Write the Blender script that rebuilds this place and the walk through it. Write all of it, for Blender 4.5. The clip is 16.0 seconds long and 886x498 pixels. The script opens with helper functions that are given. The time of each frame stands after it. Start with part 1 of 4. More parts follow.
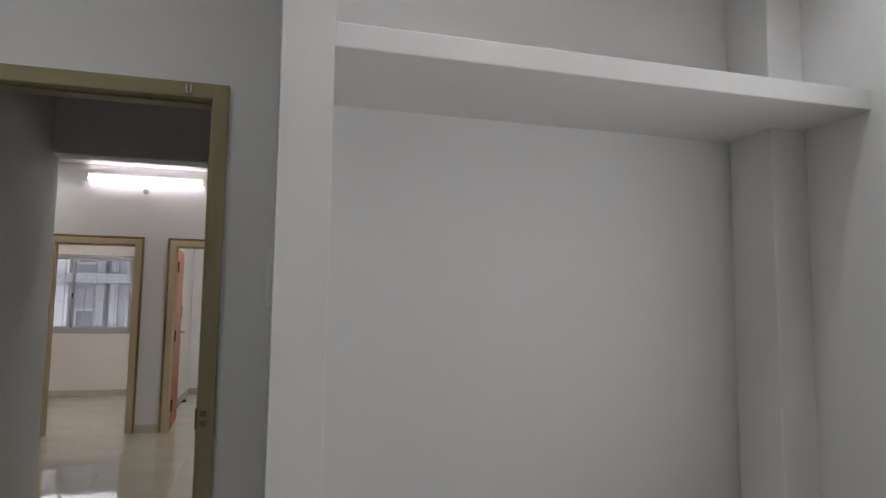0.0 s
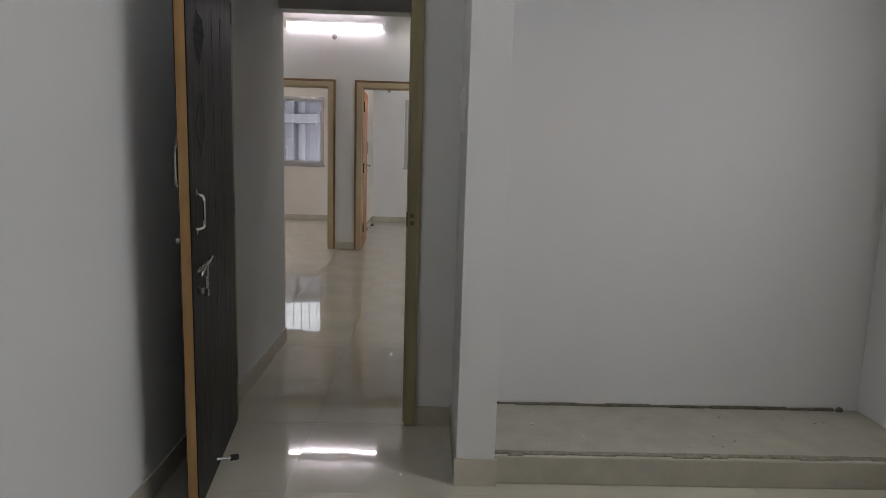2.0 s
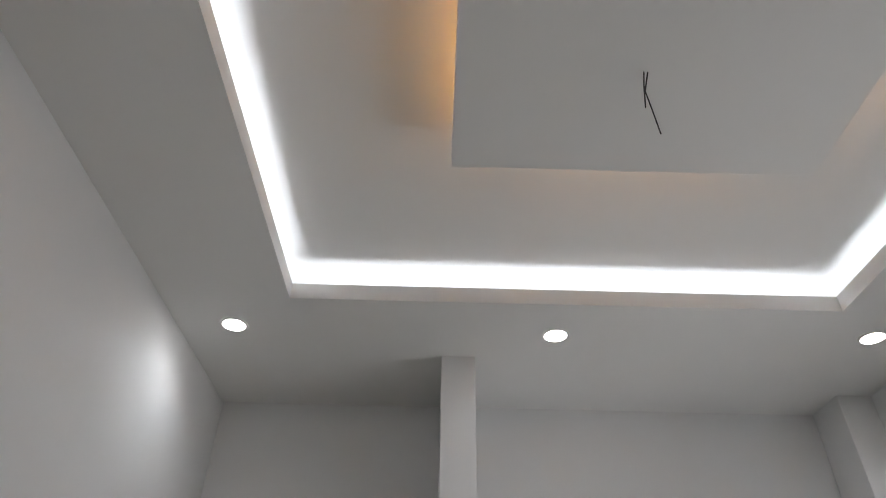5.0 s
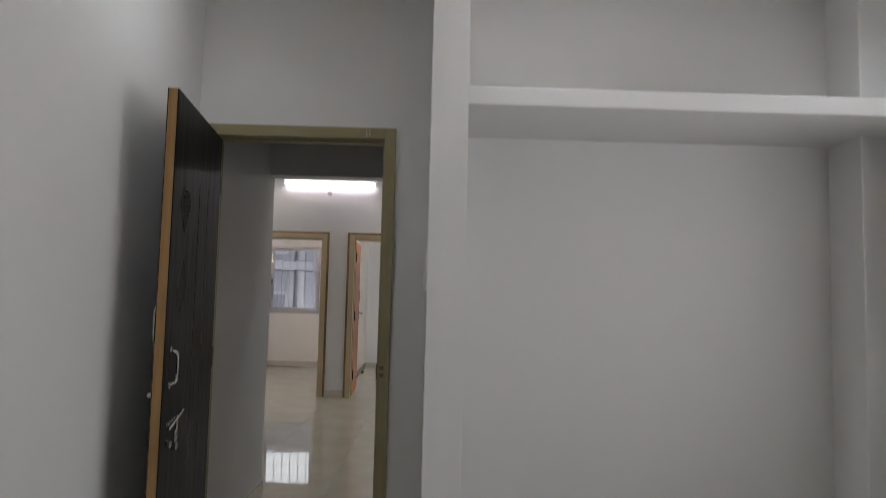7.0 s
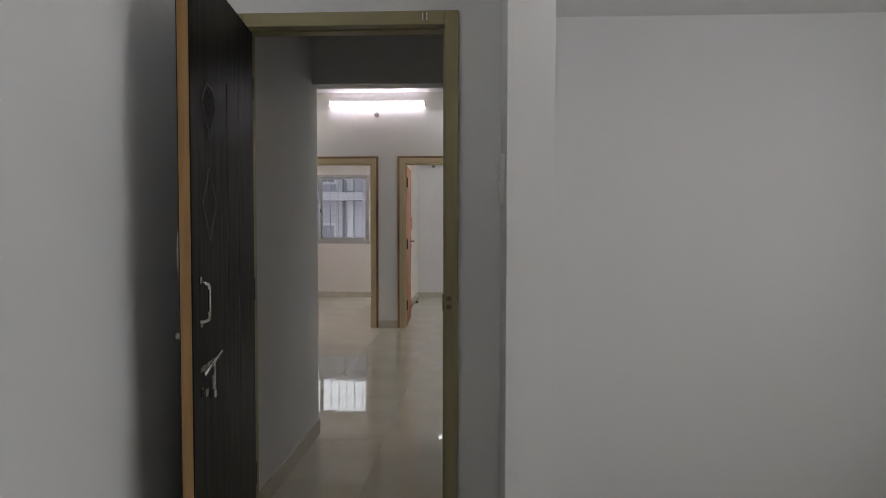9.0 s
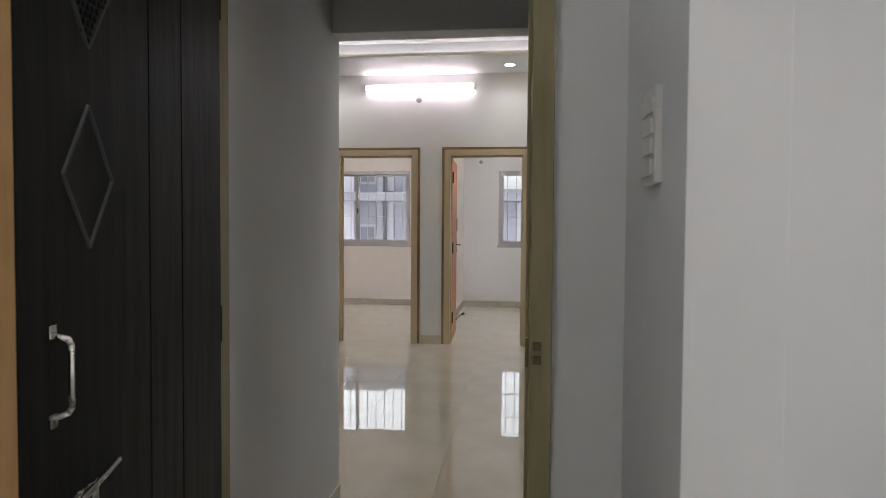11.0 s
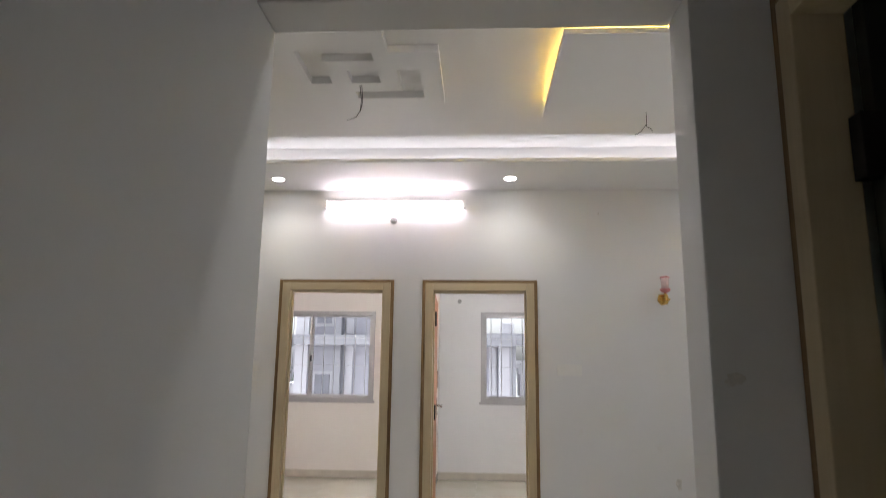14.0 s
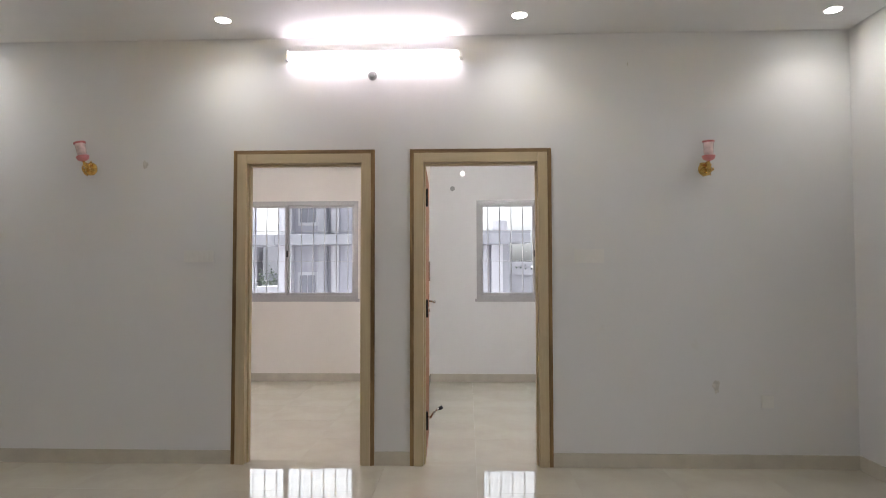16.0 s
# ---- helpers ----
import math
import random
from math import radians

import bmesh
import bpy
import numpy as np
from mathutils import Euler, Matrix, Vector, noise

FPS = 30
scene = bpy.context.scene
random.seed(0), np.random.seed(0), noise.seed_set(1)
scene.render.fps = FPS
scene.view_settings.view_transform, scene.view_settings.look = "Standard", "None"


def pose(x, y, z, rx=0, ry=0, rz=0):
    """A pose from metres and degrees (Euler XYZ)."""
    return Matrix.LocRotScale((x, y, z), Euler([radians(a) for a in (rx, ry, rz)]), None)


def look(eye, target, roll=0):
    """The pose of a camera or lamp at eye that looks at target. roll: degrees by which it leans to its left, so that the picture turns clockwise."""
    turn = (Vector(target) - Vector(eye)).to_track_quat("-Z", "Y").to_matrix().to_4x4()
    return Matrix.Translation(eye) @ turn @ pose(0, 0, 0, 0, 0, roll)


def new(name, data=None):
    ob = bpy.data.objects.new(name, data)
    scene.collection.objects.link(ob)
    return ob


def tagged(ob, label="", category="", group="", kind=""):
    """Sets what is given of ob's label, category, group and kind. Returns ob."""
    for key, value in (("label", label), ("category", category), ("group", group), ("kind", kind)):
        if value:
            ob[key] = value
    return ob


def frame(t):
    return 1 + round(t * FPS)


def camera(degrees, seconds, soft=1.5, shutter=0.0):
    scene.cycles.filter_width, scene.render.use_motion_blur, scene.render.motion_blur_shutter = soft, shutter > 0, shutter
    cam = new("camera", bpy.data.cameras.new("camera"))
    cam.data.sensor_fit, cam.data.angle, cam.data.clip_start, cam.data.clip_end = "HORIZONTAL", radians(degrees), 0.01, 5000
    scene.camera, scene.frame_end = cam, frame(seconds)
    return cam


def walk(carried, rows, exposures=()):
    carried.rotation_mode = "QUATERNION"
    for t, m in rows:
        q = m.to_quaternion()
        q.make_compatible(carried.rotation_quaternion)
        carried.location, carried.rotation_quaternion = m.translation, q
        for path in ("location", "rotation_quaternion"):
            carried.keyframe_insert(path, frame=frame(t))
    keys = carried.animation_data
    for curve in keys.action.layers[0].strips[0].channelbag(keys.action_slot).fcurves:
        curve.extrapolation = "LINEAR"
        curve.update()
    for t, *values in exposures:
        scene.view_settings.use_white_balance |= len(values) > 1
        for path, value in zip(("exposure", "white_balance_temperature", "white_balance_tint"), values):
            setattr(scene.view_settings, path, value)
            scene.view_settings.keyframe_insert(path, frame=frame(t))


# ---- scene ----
# ---- camera ----
cam = camera(69.0, 16.0, soft=0.9, shutter=0.25)
PATH = [
    (0, (0.618, -2.306, 1.32), (1.144, -0.387, 1.516), 0.7),
    (0.5, (0.602, -2.422, 1.317), (0.933, -0.451, 1.389), 1.7),
    (1, (0.612, -2.615, 1.288), (0.733, -0.619, 1.256), 2.1),
    (1.5, (0.553, -2.71, 1.261), (0.601, -0.726, 1.011), 1.8),
    (2, (0.506, -2.832, 1.259), (0.554, -0.855, 0.962), 1.7),
    (2.5, (0.52, -2.922, 1.342), (0.491, -0.927, 1.478), 2.3),
    (3, (0.558, -2.967, 1.394), (0.555, -1.046, 1.952), 1.1),
    (3.5, (0.568, -3.023, 1.442), (0.557, -1.253, 2.374), 1.8),
    (3.7, (0.58, -3.05, 1.47), (0.57, -1.37, 2.537), 1.6),
    (4.7, (0.6, -3.08, 1.485), (0.61, -1.53, 2.73), 1.2),
    (5.8, (0.63, -3.05, 1.45), (0.665, -1.24, 2.3), 1.1),
    (6, (0.62, -3.025, 1.417), (0.664, -1.167, 2.156), 1.3),
    (6.5, (0.634, -2.985, 1.388), (0.684, -1.05, 1.889), 1.7),
    (7, (0.653, -3.005, 1.315), (0.687, -1.01, 1.46), 1.4),
    (7.5, (0.677, -2.954, 1.279), (0.652, -0.958, 1.149), 0.7),
    (8, (0.696, -2.945, 1.257), (0.618, -0.95, 1.129), 1.0),
    (8.5, (0.634, -2.748, 1.261), (0.51, -0.754, 1.164), 1.8),
    (9, (0.549, -2.526, 1.268), (0.44, -0.531, 1.193), 0.1),
    (9.5, (0.525, -2.284, 1.261), (0.295, -0.298, 1.207), -0.0),
    (9.7, (0.524, -2.195, 1.263), (0.273, -0.212, 1.2), 0.3),
    (11.8, (0.225, -1.05, 1.252), (0.034, 0.94, 1.178), 0.7),
    (12, (0.18, -0.932, 1.256), (0.012, 1.059, 1.179), 0.5),
    (12.5, (0.136, -0.638, 1.237), (-0.027, 1.354, 1.172), -0.5),
    (13, (0.131, -0.418, 1.247), (-0.057, 1.572, 1.183), 0.1),
    (13.5, (0.075, -0.19, 1.29), (-0.066, 1.798, 1.416), 0.7),
    (14, (0.028, 0.036, 1.361), (-0.083, 1.998, 1.733), 0.7),
    (14.5, (0.027, 0.265, 1.413), (-0.127, 2.146, 2.076), 1.6),
    (15, (0.03, 0.48, 1.433), (-0.076, 2.404, 1.969), 0.9),
    (15.5, (-0.05, 0.772, 1.367), (-0.115, 2.757, 1.602), 0.8),
    (16, (-0.052, 1.022, 1.262), (-0.128, 3.019, 1.34), -0.1),
]
EXPOSURES = [(0, 1.12), (2, 1.08), (3.5, 0.93), (6, 0.96), (7, 1.09), (7.5, 1.08), (8.5, 1.0), (9.0, 1.05), (9.5, 1.42), (9.7, 1.46), (12, 1.62), (13.5, 1.77), (15, 1.8), (16, 1.8)]
walk(cam, [(t, look(eye, target, roll)) for t, eye, target, roll in PATH], EXPOSURES)

# ---- light ----
world = bpy.data.worlds.new("world")
scene.world = world
world.use_nodes = True
wn, wl = world.node_tree.nodes, world.node_tree.links
sky = wn.new("ShaderNodeTexSky")
sky.sky_type, sky.sun_disc = "NISHITA", False
sky.sun_elevation, sky.sun_rotation = radians(48), radians(-75)
sky.air_density, sky.dust_density, sky.ozone_density = 0.9, 6.0, 0.6
haze = wn.new("ShaderNodeHueSaturation")
haze.inputs["Saturation"].default_value, haze.inputs["Value"].default_value = 0.12, 1.25
wl.new(sky.outputs[0], haze.inputs["Color"])
wl.new(haze.outputs[0], wn["Background"].inputs[0])
wn["Background"].inputs[1].default_value = 0.15

sun = new("sun", bpy.data.lights.new("sun", "SUN"))
sun.data.energy, sun.data.angle, sun.data.color = 0.9, radians(25), (1.0, 0.97, 0.95)
sun.matrix_world = look((-38.6, 22.4, 44.4), (0, 12, 0))

TUBE, COVE_B, COVE_H, WARM, DISC = 9.5, 10.5, 3.0, 19.0, 15.0
SPOT_B, SPOT_H, DAY_B, DAY_H = 0.58, 0.45, 3.4, 0.9


# ---- materials ----
def principled(name, color, rough, metal=0.0):
    m = bpy.data.materials.new(name)
    m.use_nodes = True
    b = m.node_tree.nodes["Principled BSDF"]
    b.inputs["Base Color"].default_value = (*color, 1)
    b.inputs["Roughness"].default_value = rough
    b.inputs["Metallic"].default_value = metal
    return m, m.node_tree.nodes, m.node_tree.links, b


def mixed(n, l, fac, a, b):
    mix = n.new("ShaderNodeMix")
    mix.data_type = "RGBA"
    for i, c in ((6, a), (7, b)):
        if isinstance(c, tuple):
            mix.inputs[i].default_value = (*c, 1)
        else:
            l.new(c, mix.inputs[i])
    l.new(fac, mix.inputs[0])
    return mix.outputs[2]


def noisy(n, l, scale, detail=4.0, rough=0.55, stretch=(1, 1, 1)):
    tc, mp, tx = n.new("ShaderNodeTexCoord"), n.new("ShaderNodeMapping"), n.new("ShaderNodeTexNoise")
    mp.inputs["Scale"].default_value = stretch
    tx.inputs["Scale"].default_value, tx.inputs["Detail"].default_value, tx.inputs["Roughness"].default_value = scale, detail, rough
    l.new(tc.outputs["Object"], mp.inputs[0])
    l.new(mp.outputs[0], tx.inputs["Vector"])
    return tx.outputs[0]


def ranged(n, l, value, lo, hi, to_lo=0.0, to_hi=1.0):
    mr = n.new("ShaderNodeMapRange")
    for i, v in enumerate((lo, hi, to_lo, to_hi)):
        mr.inputs[i + 1].default_value = v
    l.new(value, mr.inputs[0])
    return mr.outputs[0]


def bumped(n, l, b, height, strength, distance=0.002):
    bp = n.new("ShaderNodeBump")
    bp.inputs["Strength"].default_value, bp.inputs["Distance"].default_value = strength, distance
    l.new(height, bp.inputs["Height"])
    l.new(bp.outputs[0], b.inputs["Normal"])


def plaster(name, color, dirt=(0.62, 0.58, 0.52), amount=0.3):
    """White wall paint: broad roller clouds, small smudges, a fine trowelled relief."""
    m, n, l, b = principled(name, color, 0.62)
    broad = ranged(n, l, noisy(n, l, 1.3, 5), 0.35, 0.75, 0, 0.35)
    shade = tuple(c * 0.93 for c in color)
    c1 = mixed(n, l, broad, color, shade)
    smudge = ranged(n, l, noisy(n, l, 5.5, 7, 0.7), 0.66, 0.8, 0, amount)
    l.new(mixed(n, l, smudge, c1, dirt), b.inputs["Base Color"])
    bumped(n, l, b, noisy(n, l, 38, 5, 0.6), 0.25, 0.0015)
    l.new(ranged(n, l, noisy(n, l, 9, 3), 0.3, 0.7, 0.5, 0.72), b.inputs["Roughness"])
    return m


def plain(name, color, rough, metal=0.0, scale=30.0, vary=0.12, bump=0.08, stretch=(1, 1, 1)):
    m, n, l, b = principled(name, color, rough, metal)
    v = ranged(n, l, noisy(n, l, scale, 5, 0.6, stretch), 0.3, 0.7)
    l.new(mixed(n, l, v, tuple(c * (1 - vary) for c in color), tuple(min(1, c * (1 + vary)) for c in color)), b.inputs["Base Color"])
    l.new(ranged(n, l, noisy(n, l, scale * 0.3, 3), 0.3, 0.7, rough * 0.8, min(1, rough * 1.2)), b.inputs["Roughness"])
    if bump:
        bumped(n, l, b, noisy(n, l, scale * 2, 4), bump, 0.001)
    return m


def wood(name, dark, light, rough, along="Z", scale=14.0, coat=0.0, spec=0.5):
    m, n, l, b = principled(name, light, rough)
    b.inputs["Specular IOR Level"].default_value = spec
    stretch = {"X": (0.06, 1, 1), "Y": (1, 0.06, 1), "Z": (1, 1, 0.06)}[along]
    grain = ranged(n, l, noisy(n, l, scale * 3, 8, 0.65, stretch), 0.3, 0.7)
    patch = ranged(n, l, noisy(n, l, 2.2, 3, 0.5), 0.3, 0.7, 0.0, 0.5)
    c = mixed(n, l, grain, dark, light)
    l.new(mixed(n, l, patch, c, dark), b.inputs["Base Color"])
    l.new(ranged(n, l, grain, 0, 1, rough * 1.2, rough * 0.85), b.inputs["Roughness"])
    b.inputs["Coat Weight"].default_value, b.inputs["Coat Roughness"].default_value = coat, 0.12
    bumped(n, l, b, grain, 0.15, 0.0008)
    return m


def glowing(name, color, strength):
    m = bpy.data.materials.new(name)
    m.use_nodes = True
    n, l = m.node_tree.nodes, m.node_tree.links
    n.remove(n["Principled BSDF"])
    e = n.new("ShaderNodeEmission")
    e.inputs[0].default_value, e.inputs[1].default_value = (*color, 1), strength
    l.new(e.outputs[0], n["Material Output"].inputs[0])
    return m


def tile_material():
    """Polished vitrified tile: warm ivory with faint clouds and salt-and-pepper grain, tile by tile a little different."""
    m, n, l, b = principled("vitrified_tile", (0.62, 0.56, 0.46), 0.05)
    info = n.new("ShaderNodeObjectInfo")
    clouds = ranged(n, l, noisy(n, l, 2.6, 6, 0.6), 0.3, 0.7)
    c = mixed(n, l, clouds, (0.53, 0.495, 0.405), (0.62, 0.585, 0.49))
    speck = ranged(n, l, noisy(n, l, 160, 2), 0.55, 0.75, 0, 0.25)
    c = mixed(n, l, speck, c, (0.44, 0.41, 0.34))
    c = mixed(n, l, ranged(n, l, info.outputs["Random"], 0, 1, 0, 0.25), c, (0.51, 0.48, 0.40))
    dust = ranged(n, l, noisy(n, l, 7, 6, 0.7), 0.6, 0.85, 0, 0.22)
    c = mixed(n, l, dust, c, (0.53, 0.505, 0.44))
    l.new(c, b.inputs["Base Color"])
    l.new(ranged(n, l, noisy(n, l, 6, 5, 0.65), 0.35, 0.85, 0.01, 0.05), b.inputs["Roughness"])
    b.inputs["IOR"].default_value = 2.25
    bumped(n, l, b, noisy(n, l, 3.5, 2), 0.09, 0.004)
    return m


def glass_material():
    m, n, l, b = principled("window_glass", (0.93, 0.96, 1.0), 0.0)
    b.inputs["Transmission Weight"].default_value, b.inputs["IOR"].default_value = 1.0, 1.02
    return m


WALL = plaster("wall_paint", (0.755, 0.75, 0.747))
CEIL = plaster("ceiling_paint", (0.80, 0.79, 0.775), amount=0.12)
CREAM = plaster("cream_wall_paint", (0.80, 0.765, 0.72))
GROUT = plain("grout", (0.48, 0.455, 0.385), 0.35, scale=60)
TILE = tile_material()
SKIRT = plain("skirting_tile", (0.56, 0.52, 0.44), 0.12, scale=6, vary=0.08, bump=0.0)
SLAB = plain("plinth_stone", (0.43, 0.405, 0.335), 0.5, scale=7, vary=0.12, bump=0.3)
DIRT = plain("mortar_crust", (0.17, 0.15, 0.115), 0.9, scale=45, vary=0.4, bump=0.6)
CRUST = plain("grey_mortar", (0.27, 0.25, 0.2), 0.9, scale=45, vary=0.35, bump=0.5)
CRUMB = plain("mortar_crumb", (0.6, 0.58, 0.53), 0.9, scale=45, vary=0.2, bump=0.4)
FRAME = wood("frame_paint", (0.50, 0.405, 0.25), (0.61, 0.50, 0.33), 0.42)
FRAME_H = wood("frame_paint_across", (0.50, 0.405, 0.25), (0.61, 0.50, 0.33), 0.42, "X")
RAW = wood("raw_teak", (0.13, 0.07, 0.025), (0.42, 0.27, 0.12), 0.5)
RAW_H = wood("raw_teak_across", (0.13, 0.075, 0.03), (0.40, 0.27, 0.13), 0.5, "X")
FRAME_B = wood("olive_frame_paint", (0.29, 0.25, 0.13), (0.37, 0.32, 0.18), 0.42)
FRAME_BH = wood("olive_frame_paint_across", (0.29, 0.25, 0.13), (0.37, 0.32, 0.18), 0.42, "X")
EDGE = wood("leaf_edge_wood", (0.34, 0.19, 0.07), (0.5, 0.3, 0.12), 0.5)
WENGE = wood("wenge_laminate", (0.005, 0.0045, 0.004), (0.011, 0.0095, 0.0085), 0.45, spec=0.18)
# Brown veneer, its base pushed orange to stand for a warm reflection.
BROWN = wood("polished_brown_veneer", (0.30, 0.10, 0.03), (0.46, 0.19, 0.08), 0.45, spec=0.25)
BLACK = plain("black_laminate", (0.02, 0.02, 0.02), 0.45, scale=20)
STEEL = plain("brushed_steel", (0.62, 0.61, 0.59), 0.25, 1.0, scale=80, stretch=(1, 1, 0.1))
DULL = plain("tarnished_brass", (0.2, 0.16, 0.09), 0.45, 0.8)
DARKMETAL = plain("blackened_steel", (0.03, 0.028, 0.027), 0.45, 0.7)
BRASS = plain("gold_plating", (0.75, 0.5, 0.16), 0.25, 1.0, scale=50)
PINK = plain("pink_glass_shade", (0.74, 0.58, 0.56), 0.2, scale=25, vary=0.25)
PINKD = plain("dull_pink_glass", (0.55, 0.2, 0.2), 0.3, scale=25, vary=0.25)
PLASTIC = plain("white_plastic", (0.78, 0.77, 0.74), 0.35, scale=12, vary=0.03, bump=0.0)
GREYPLASTIC = plain("grey_plastic", (0.3, 0.3, 0.29), 0.5, scale=12)
WIRE_R = plain("wire_insulation", (0.05, 0.045, 0.045), 0.5)
RUBBER = plain("black_rubber", (0.015, 0.015, 0.015), 0.7)
ALU = plain("grey_aluminium", (0.42, 0.41, 0.415), 0.45, 0.3, scale=40, vary=0.06)
BAR = plain("painted_grille_steel", (0.36, 0.35, 0.35), 0.45, 0.2, scale=30)
GLASS = glass_material()
LED = glowing("led_white", (0.86, 0.92, 1.0), COVE_B)
LED_H = glowing("led_white_hall", (1.0, 0.97, 1.06), COVE_H)
LED_Y = glowing("led_warm_yellow", (1.0, 0.62, 0.12), WARM)
LED_O = glowing("led_warm_orange", (1.0, 0.5, 0.16), WARM * 0.3)
TUBE_M = glowing("tube_glow", (1.03, 0.93, 1.03), TUBE)
# Glow of the unseen tubes added to light the far rooms.
ROOM_FILL = glowing("room_fill_glow", (1.0, 0.93, 0.95), 46.0)
ROOM_FILL_W = glowing("cool_fill_glow", (1.0, 0.975, 1.0), 54.0)
DISC_M = glowing("downlight_lens", (1.0, 1.0, 1.0), DISC)
BULB_M = glowing("bulb_glow", (1.0, 0.98, 0.95), 1.6)
FACADE = plaster("facade_paint", (0.31, 0.308, 0.352), (0.27, 0.268, 0.30), 0.4)
FACADE_D = plaster("facade_band", (0.25, 0.25, 0.275), (0.21, 0.21, 0.23), 0.4)
FACADE_W = plaster("facade_trim", (0.42, 0.415, 0.45), (0.36, 0.355, 0.38), 0.5)
# Distance haze is put into the houses' wall and pane colours.
HAZY = plaster("hazy_house_paint", (0.36, 0.355, 0.38), (0.27, 0.265, 0.28), 0.6)
HAZY_D = plain("hazy_house_glass", (0.2, 0.2, 0.23), 0.6, scale=3)
DARKWIN = plain("facade_glass", (0.17, 0.17, 0.20), 0.3, scale=3)
# Ground and foliage are greyed so their colour carries the haze.
EARTH = plain("hazed_ground", (0.42, 0.41, 0.41), 0.9, scale=0.4, vary=0.3)
LEAF = plain("foliage", (0.10, 0.12, 0.09), 0.7, scale=4, vary=0.4)
BARK = plain("bark", (0.12, 0.09, 0.065), 0.9, scale=20, vary=0.3)


# ---- mesh helpers ----
def box(bm, x0, x1, y0, y1, z0, z1, bevel=0.0):
    """An axis-aligned box, its edges eased where bevel is given."""
    r = bmesh.ops.create_cube(bm, size=1)
    bmesh.ops.scale(bm, vec=(x1 - x0, y1 - y0, z1 - z0), verts=r["verts"])
    bmesh.ops.translate(bm, vec=((x0 + x1) / 2, (y0 + y1) / 2, (z0 + z1) / 2), verts=r["verts"])
    if bevel:
        edges = list({e for v in r["verts"] for e in v.link_edges})
        bmesh.ops.bevel(bm, geom=edges, offset=bevel, segments=2, affect="EDGES", profile=0.6)
    return bm


def rod(bm, a, b, r0, r1=None, seg=12, caps=True):
    a, b = Vector(a), Vector(b)
    m = Matrix.Translation((a + b) / 2) @ (b - a).to_track_quat("Z", "Y").to_matrix().to_4x4()
    bmesh.ops.create_cone(bm, cap_ends=caps, segments=seg, radius1=r0, radius2=r0 if r1 is None else r1, depth=(b - a).length, matrix=m)
    return bm


def ball(bm, c, r, seg=12, squash=(1, 1, 1)):
    bmesh.ops.create_uvsphere(bm, u_segments=seg, v_segments=max(6, seg // 2 + 2), radius=r,
                              matrix=Matrix.Translation(c) @ Matrix.Diagonal((*squash, 1)))
    return bm


def lathe(bm, c, profile, seg=20, axis="Z"):
    """A turned shape: profile of (radius, height) about an axis through c."""
    rings = []
    for r, h in profile:
        ring = []
        for i in range(seg):
            a = 2 * math.pi * i / seg
            p = (r * math.cos(a), r * math.sin(a), h) if axis == "Z" else (r * math.cos(a), h, r * math.sin(a))
            ring.append(bm.verts.new(Vector(c) + Vector(p)))
        rings.append(ring)
    for lo, hi in zip(rings, rings[1:]):
        for i in range(seg):
            bm.faces.new((lo[i], lo[(i + 1) % seg], hi[(i + 1) % seg], hi[i]))
    for ring in (rings[0], rings[-1]):
        bm.faces.new(ring)
    bmesh.ops.recalc_face_normals(bm, faces=bm.faces)
    return bm


def tube_path(bm, pts, r, seg=6):
    for a, b in zip(pts, pts[1:]):
        rod(bm, a, b, r, seg=seg)
        ball(bm, b, r, 6)
    return bm


def prism(bm, pts, x0, x1):
    """A flat shape in the y-z plane, given thickness along x."""
    a = [bm.verts.new((x0, y, z)) for y, z in pts]
    b = [bm.verts.new((x1, y, z)) for y, z in pts]
    bm.faces.new(a)
    bm.faces.new(b)
    for i in range(len(pts)):
        j = (i + 1) % len(pts)
        bm.faces.new((a[i], a[j], b[j], b[i]))
    bmesh.ops.recalc_face_normals(bm, faces=bm.faces)
    return bm


def mesh_of(name, bm, material, smooth=False):
    me = bpy.data.meshes.new(name)
    bm.to_mesh(me)
    bm.free()
    me.materials.append(material)
    if smooth:
        for p in me.polygons:
            p.use_smooth = True
    return me


def part(name, bm, material, parent, label="", smooth=False):
    ob = new(name, mesh_of(name, bm, material, smooth))
    ob.parent = parent
    ob.matrix_parent_inverse = Matrix.Identity(4)
    return tagged(ob, label)


def thing(name, label, category, group="", kind="", at=(0, 0, 0)):
    ob = new(name)
    ob.empty_display_size = 0.1
    ob.location = at
    return tagged(ob, label, category, group, kind)


def solid(name, bm, material, label, category, group="", kind="", smooth=False):
    return tagged(new(name, mesh_of(name, bm, material, smooth)), label, category, group, kind)


def boxes(*rows, bevel=0.0):
    bm = bmesh.new()
    for r in rows:
        box(bm, *r, bevel=bevel)
    return bm


